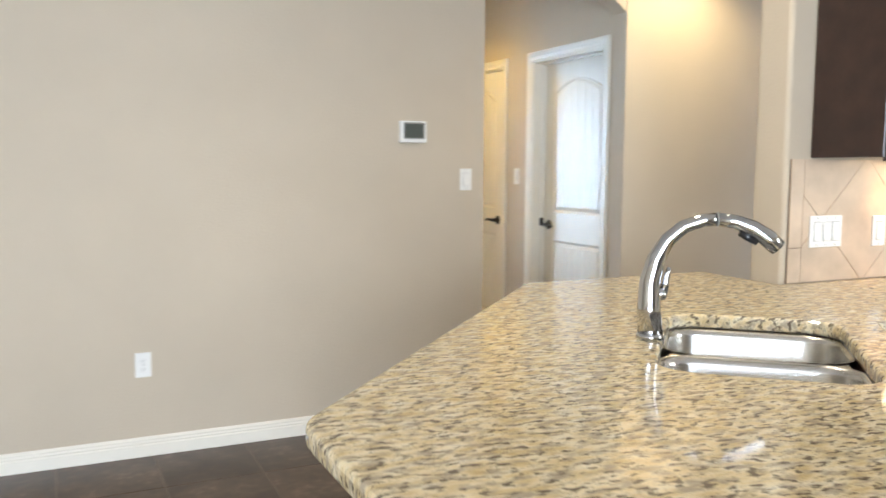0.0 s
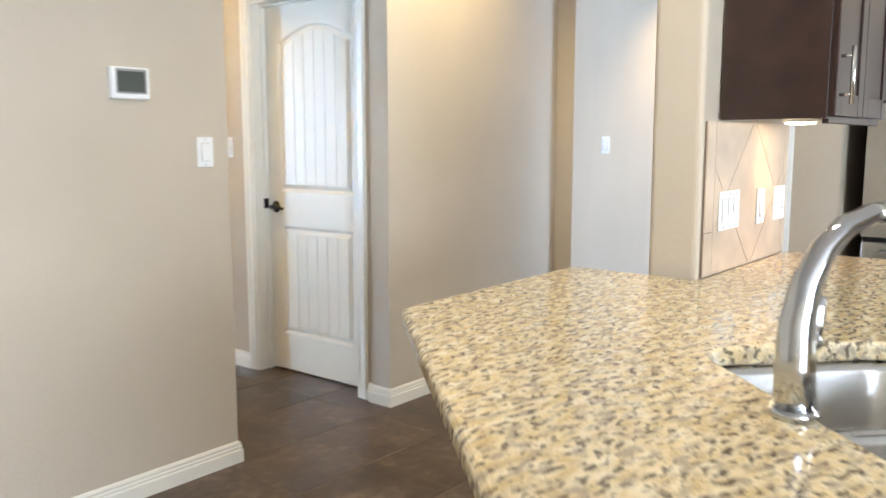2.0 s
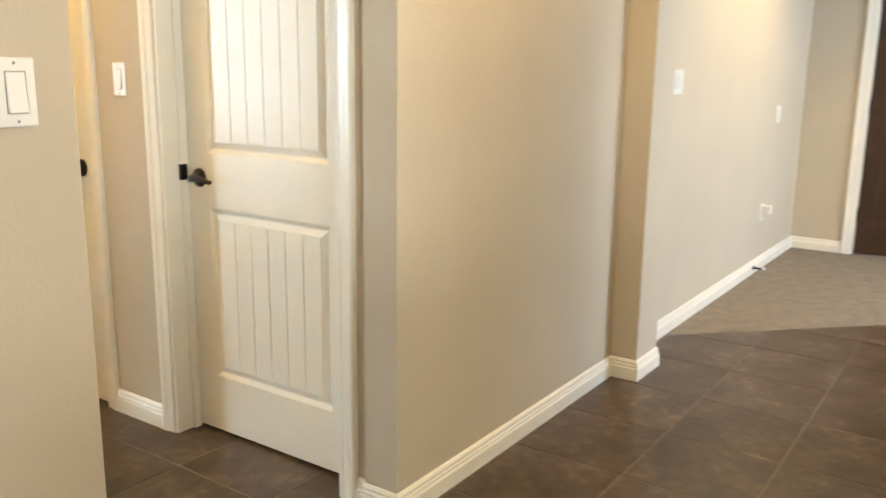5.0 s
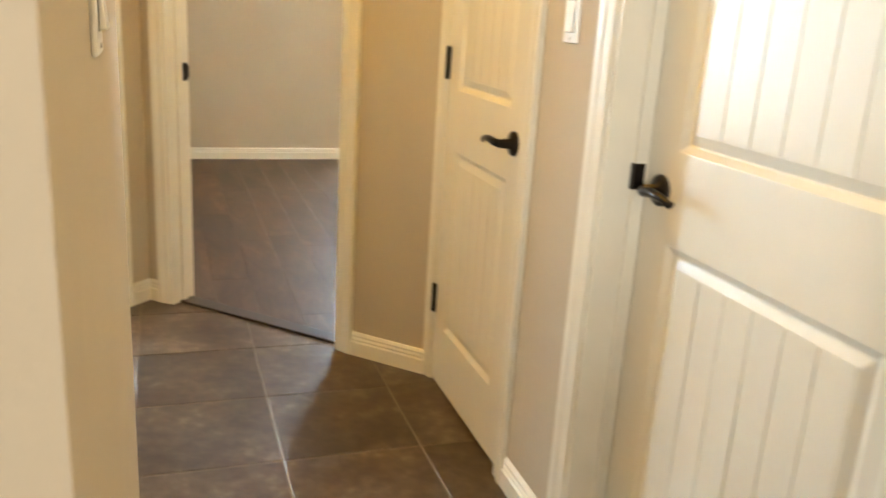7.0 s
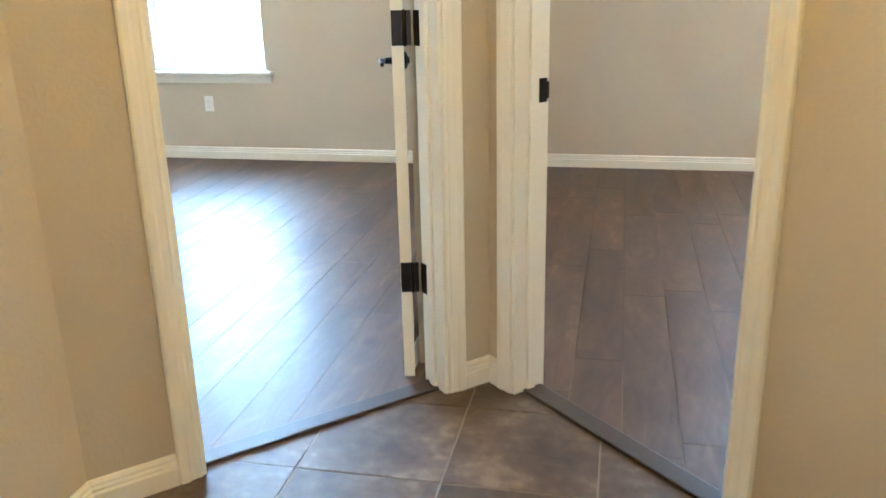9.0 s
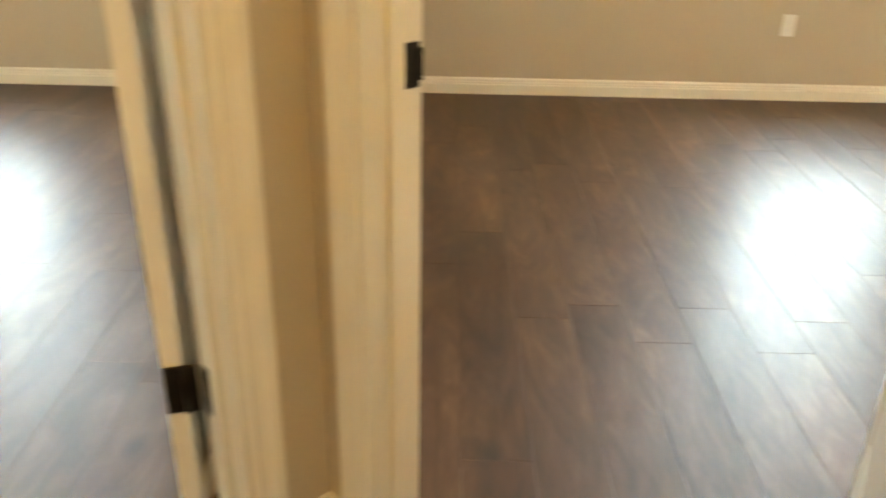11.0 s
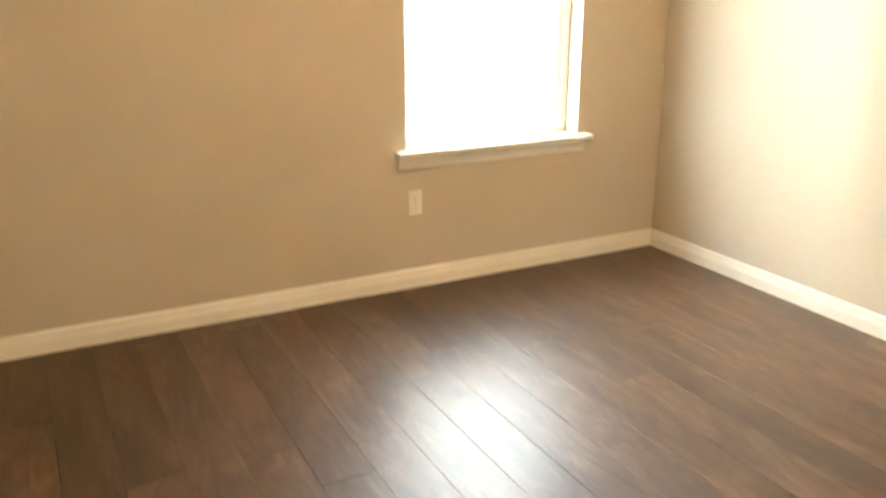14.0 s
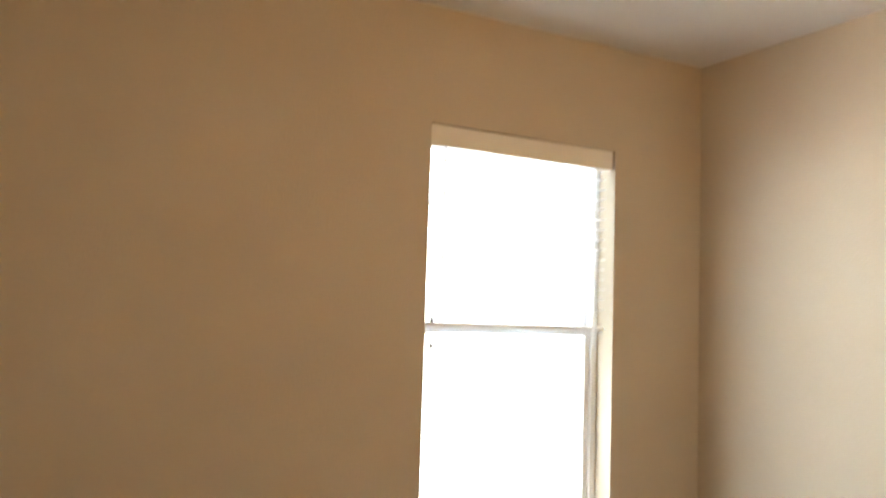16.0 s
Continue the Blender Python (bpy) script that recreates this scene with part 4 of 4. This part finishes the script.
# refrigerator
fr = holder("refrigerator", pose(4.10, 2.60, 0, 0, 0, -90), "stainless french-door refrigerator with black sides and dispenser", "refrigerator")
part("body", boxes((0.0, 0.91, 0.06, 0.80, 0.03, 1.78), bevel=0.006), BLACK, fr, "black cabinet body")
part("plinth", boxes((0.03, 0.88, 0.09, 0.78, 0.0, 0.03)), BLACK, fr)
DX, DZ = (0.110, 0.365), (0.960, 1.400)      # dispenser niche in the first door
ld = part("door", boxes((0.004, DX[0], 0.0, 0.055, 0.895, 1.78), (DX[1], 0.452, 0.0, 0.055, 0.895, 1.78), (DX[0], DX[1], 0.0, 0.055, 0.895, DZ[0]), (DX[0], DX[1], 0.0, 0.055, DZ[1], 1.78)), STEEL, fr)
rd = part("door", boxes((0.458, 0.906, 0.0, 0.055, 0.895, 1.78), bevel=0.010), STEEL, fr)
dw = part("freezer_drawer", boxes((0.004, 0.906, 0.0, 0.055, 0.06, 0.875), bevel=0.010), STEEL, fr)
part("dispenser_recess", boxes((DX[0] + 0.012, DX[1] - 0.012, 0.045, 0.0545, DZ[0] + 0.02, 1.225), (DX[0], DX[0] + 0.012, 0.004, 0.0545, DZ[0] + 0.02, 1.225), (DX[1] - 0.012, DX[1], 0.004, 0.0545, DZ[0] + 0.02, 1.225)), GREYP, ld, "grey dispenser niche")
part("dispenser_panel", boxes((DX[0], DX[1], 0.004, 0.0545, 1.228, DZ[1]), bevel=0.002, seg=1), BLACK, ld, "glossy black control panel")
part("dispenser_tray", boxes((DX[0] - 0.008, DX[1] + 0.008, -0.010, 0.0545, DZ[0] - 0.006, DZ[0] + 0.018), bevel=0.003, seg=1), STEEL, ld)
part("dispenser_paddle", boxes((0.215, 0.265, 0.022, 0.034, 1.045, 1.20), bevel=0.004, seg=1), BLACK, ld)
part("dispenser_nozzle", lathe([(0.0, 1.03), (0.012, 1.03), (0.014, 1.05), (0.0, 1.055)], 14), CHROME, ld).location = (0.24, 0.022, 0)
for u, d in ((0.42, ld), (0.49, rd)):
    hb = part("handle", tube([(u, -0.05, 0.98), (u, -0.055, 1.35), (u, -0.05, 1.72)], 0.012, 12), STEEL, d)
    for z in (1.02, 1.68):
        part("handle_post", tube([(u, -0.05, z), (u, 0.001, z)], 0.008, 10), STEEL, hb)
hb = part("handle", boxes((0.07, 0.84, -0.060, -0.040, 0.805, 0.840), bevel=0.006), STEEL, dw)
for u in (0.12, 0.79):
    part("handle_post", boxes((u - 0.012, u + 0.012, -0.041, 0.002, 0.812, 0.834)), STEEL, hb)

# front door, seen past the kitchen wall
ff = holder("door_frame", frame_of((8.12, 4.65), (8.12, 0.5)), "cream casing round the front door", "door frame", "door frames", "structure")
casing(0.60, 1.55, 2.05, ff)
part("jamb", boxes((0.596, 0.62, 0.0, 0.15, 0, 2.05), (1.53, 1.554, 0.0, 0.15, 0, 2.05)), TRIM, ff)
fd = holder("front_door", frame_of((8.12, 4.65), (8.12, 0.5)) @ pose(0.622, 0.03, 0), "dark stained wooden front door", "door")
part("leaf", boxes((0, 0.905, 0.008, 0.045, 0.01, 2.045)), OAK, fd)
for a, b, z0, z1 in ((0, 0.12, 0.01, 2.045), (0.785, 0.905, 0.01, 2.045), (0.12, 0.785, 0.01, 0.25), (0.12, 0.785, 0.95, 1.1), (0.12, 0.785, 1.9, 2.045)):
    part("rail", boxes((a, b, 0.0, 0.0078, z0, z1), bevel=0.002, seg=1), OAK, fd)
for z in (0.3, 1.1, 1.85):
    part("hinge", lathe([(0.0, -0.055), (0.008, -0.053), (0.008, 0.053), (0.0, 0.055)], 10), BRONZE, fd).location = (-0.002, -0.004, z)

# ceiling fittings


def downlight(x, y):
    d = holder("recessed_light", pose(x, y, H), "white recessed ceiling downlight out of view, lit warm", "ceiling light", "recessed lights")
    part("trim_ring", lathe([(0.062, 0.0), (0.088, 0.0), (0.086, -0.006), (0.064, -0.008), (0.060, -0.002)], 28), TRIM, d)
    part("lens", lathe([(0.0, -0.002), (0.061, -0.002), (0.060, -0.005), (0.0, -0.006)], 24), BULB, d)


# the third fitting is made up, it only houses the living fill spot
for x, y in ((3.45, 4.02), (6.38, 3.88), (1.5, 2.4)):
    downlight(x, y)
# assumed flush fittings that house the two bedroom fills, never in view
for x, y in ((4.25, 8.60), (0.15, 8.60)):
    cl = holder("assumed_bedroom_light", pose(x, y, H), "assumed round flush bedroom ceiling light out of view, lit warm", "ceiling light", "bedroom lights")
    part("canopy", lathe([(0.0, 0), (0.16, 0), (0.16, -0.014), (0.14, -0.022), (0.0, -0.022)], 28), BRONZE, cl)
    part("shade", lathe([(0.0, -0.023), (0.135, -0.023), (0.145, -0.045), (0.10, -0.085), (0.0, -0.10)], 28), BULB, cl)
hl = holder("hall_ceiling_light", pose(2.45, 6.00, H), "small round hall ceiling light, lit warm", "ceiling light")
part("canopy", lathe([(0.0, 0), (0.11, 0), (0.11, -0.012), (0.09, -0.02), (0.0, -0.02)], 28), BRONZE, hl)
part("shade", lathe([(0.0, -0.021), (0.085, -0.021), (0.095, -0.04), (0.07, -0.065), (0.0, -0.072)], 28), BULB, hl)

# ---------------------------------------------------------------- floor pieces, last


def piece_mesh(name, sx, sy, h, mat, bev=0.0015):
    bm = bmesh.new()
    lo = [bm.verts.new((x, y, -0.004)) for x, y in ((0, 0), (sx, 0), (sx, sy), (0, sy))]
    mid = [bm.verts.new((x, y, h - bev)) for x, y in ((0, 0), (sx, 0), (sx, sy), (0, sy))]
    hi = [bm.verts.new((x, y, h)) for x, y in ((bev, bev), (sx - bev, bev), (sx - bev, sy - bev), (bev, sy - bev))]
    for a, b in ((lo, mid), (mid, hi)):
        for k in range(4):
            bm.faces.new((a[k - 1], a[k], b[k], b[k - 1]))
    bm.faces.new(hi)
    bmesh.ops.recalc_face_normals(bm, faces=bm.faces)
    me = bpy.data.meshes.new(name)
    bm.to_mesh(me)
    bm.free()
    me.materials.append(mat)
    return me


FLOOR = bpy.data.objects["floor"]
BED = bpy.data.objects["bedroom_floor"]
PITCH, GAP = 0.4105, 0.005
tx0, ty0 = 2.153, 6.908
tile_me = piece_mesh("tile", PITCH - GAP, PITCH - GAP, 0.0, TILE)


def poly_piece(name, poly, mat, parent):
    return part(name, prism(poly, -0.004, 0.0), mat, parent)


def half_clip(poly, a, b, cc):
    """Keeps the side where a*x + b*y <= cc."""
    out = []
    for k in range(len(poly)):
        p, q = poly[k - 1], poly[k]
        fp, fq = a * p[0] + b * p[1] - cc, a * q[0] + b * q[1] - cc
        if (fp <= 0) != (fq <= 0):
            f = fp / (fp - fq)
            out.append((p[0] + f * (q[0] - p[0]), p[1] + f * (q[1] - p[1])))
        if fq <= 0:
            out.append(q)
    return out


EDGE2 = VA[0] + VA[1] + 0.07 / R2      # the slanting thresholds' middle lines
EDGE1 = VB[1] - VB[0] + 0.07 / R2
rest = bmesh.new()
count = 0
for i in range(-16, 16):
    for j in range(-27, 3):
        x, y = tx0 + i * PITCH + GAP / 2, ty0 + j * PITCH + GAP / 2
        w = PITCH - GAP
        inside = -4.3 < x < 8.2 and (y < 4.6 or (1.0 < x < 3.3))
        if not inside or y < -3.7:
            continue
        poly = [(x, y), (x + w, y), (x + w, y + w), (x, y + w)]
        cut = half_clip(half_clip(poly, 1, 1, EDGE2), -1, 1, EDGE1)
        if len(cut) < 3:
            continue
        whole = len(cut) == 4 and max(abs(a[0] - b[0]) + abs(a[1] - b[1]) for a, b in zip(cut, poly)) < 1e-6 or cut == poly
        near = (y > 4.2 or (-0.6 < x < 7.6 and y > 2.3)) and count < 290
        if near and (x + w > x):
            if set(map(tuple, cut)) == set(map(tuple, poly)):
                ob = new("tile", tile_me)
                ob.location = (x, y, 0)
                ob.parent = FLOOR
            else:
                poly_piece("tile", cut, TILE, FLOOR)
            count += 1
        else:
            vs = [rest.verts.new((px, py, 0.0)) for px, py in cut]
            lo = [rest.verts.new((px, py, -0.004)) for px, py in cut]
            rest.faces.new(vs)
            for k in range(len(vs)):
                rest.faces.new((vs[k - 1], vs[k], lo[k], lo[k - 1]))
tagged(part("far_tiles", rest, TILE, FLOOR), "brown floor tiles further off", kind="stuff")

# laminate planks run towards the windows
PW, PL = 0.166, 1.22
plank_me = piece_mesh("plank", PW - 0.0014, PL - 0.0014, 0.0, PLANK, 0.0006)
rng = random.Random(4)
restp = bmesh.new()
count = 0
px0 = 3.62 - 40 * PW
JOINTS = {39: 8.37, 37: 8.435, 42: 8.85, 27: 8.083, 25: 7.815}      # cross joints that show
for i in range(0, 60):
    x = px0 + i * PW
    if x < -1.75 or x > XR + 0.02:
        continue
    off = rng.random() * PL
    if i in JOINTS:
        off = (JOINTS[i] - 6.4) % PL
    for j in range(-1, 5):
        y = 6.4 + (j - 1) * PL + off
        x1, ya, yb = x + PW - 0.0014, max(y, 6.4), min(y + PL - 0.0014, YF + 0.02)
        if yb - ya < 0.02:
            continue
        poly = [(x, ya), (x1, ya), (x1, yb), (x, yb)]
        # keep what lies beyond either threshold
        if (x + x1) / 2 > 2.19:
            poly = half_clip(poly, -1, -1, -EDGE2 - 0.004)
        else:
            poly = half_clip(poly, 1, -1, -EDGE1 - 0.004) if (x + x1) / 2 > 1.2 else poly
        if len(poly) < 3:
            continue
        if count < 295 and x > -1.2:
            if len(poly) == 4 and ya == y and yb == y + PL - 0.0014 and poly[0][1] in (ya, yb) and abs(sum(p[1] for p in poly) / 4 - (ya + yb) / 2) < 1e-6:
                ob = new("plank", plank_me)
                ob.location = (x, y, 0)
                ob.parent = BED
            else:
                poly_piece("plank", poly, PLANK, BED)
            count += 1
        else:
            vs = [restp.verts.new((a, b, 0.0)) for a, b in poly]
            restp.faces.new(vs)
tagged(part("far_planks", restp, PLANK, BED), "dark laminate planks further off", kind="stuff")
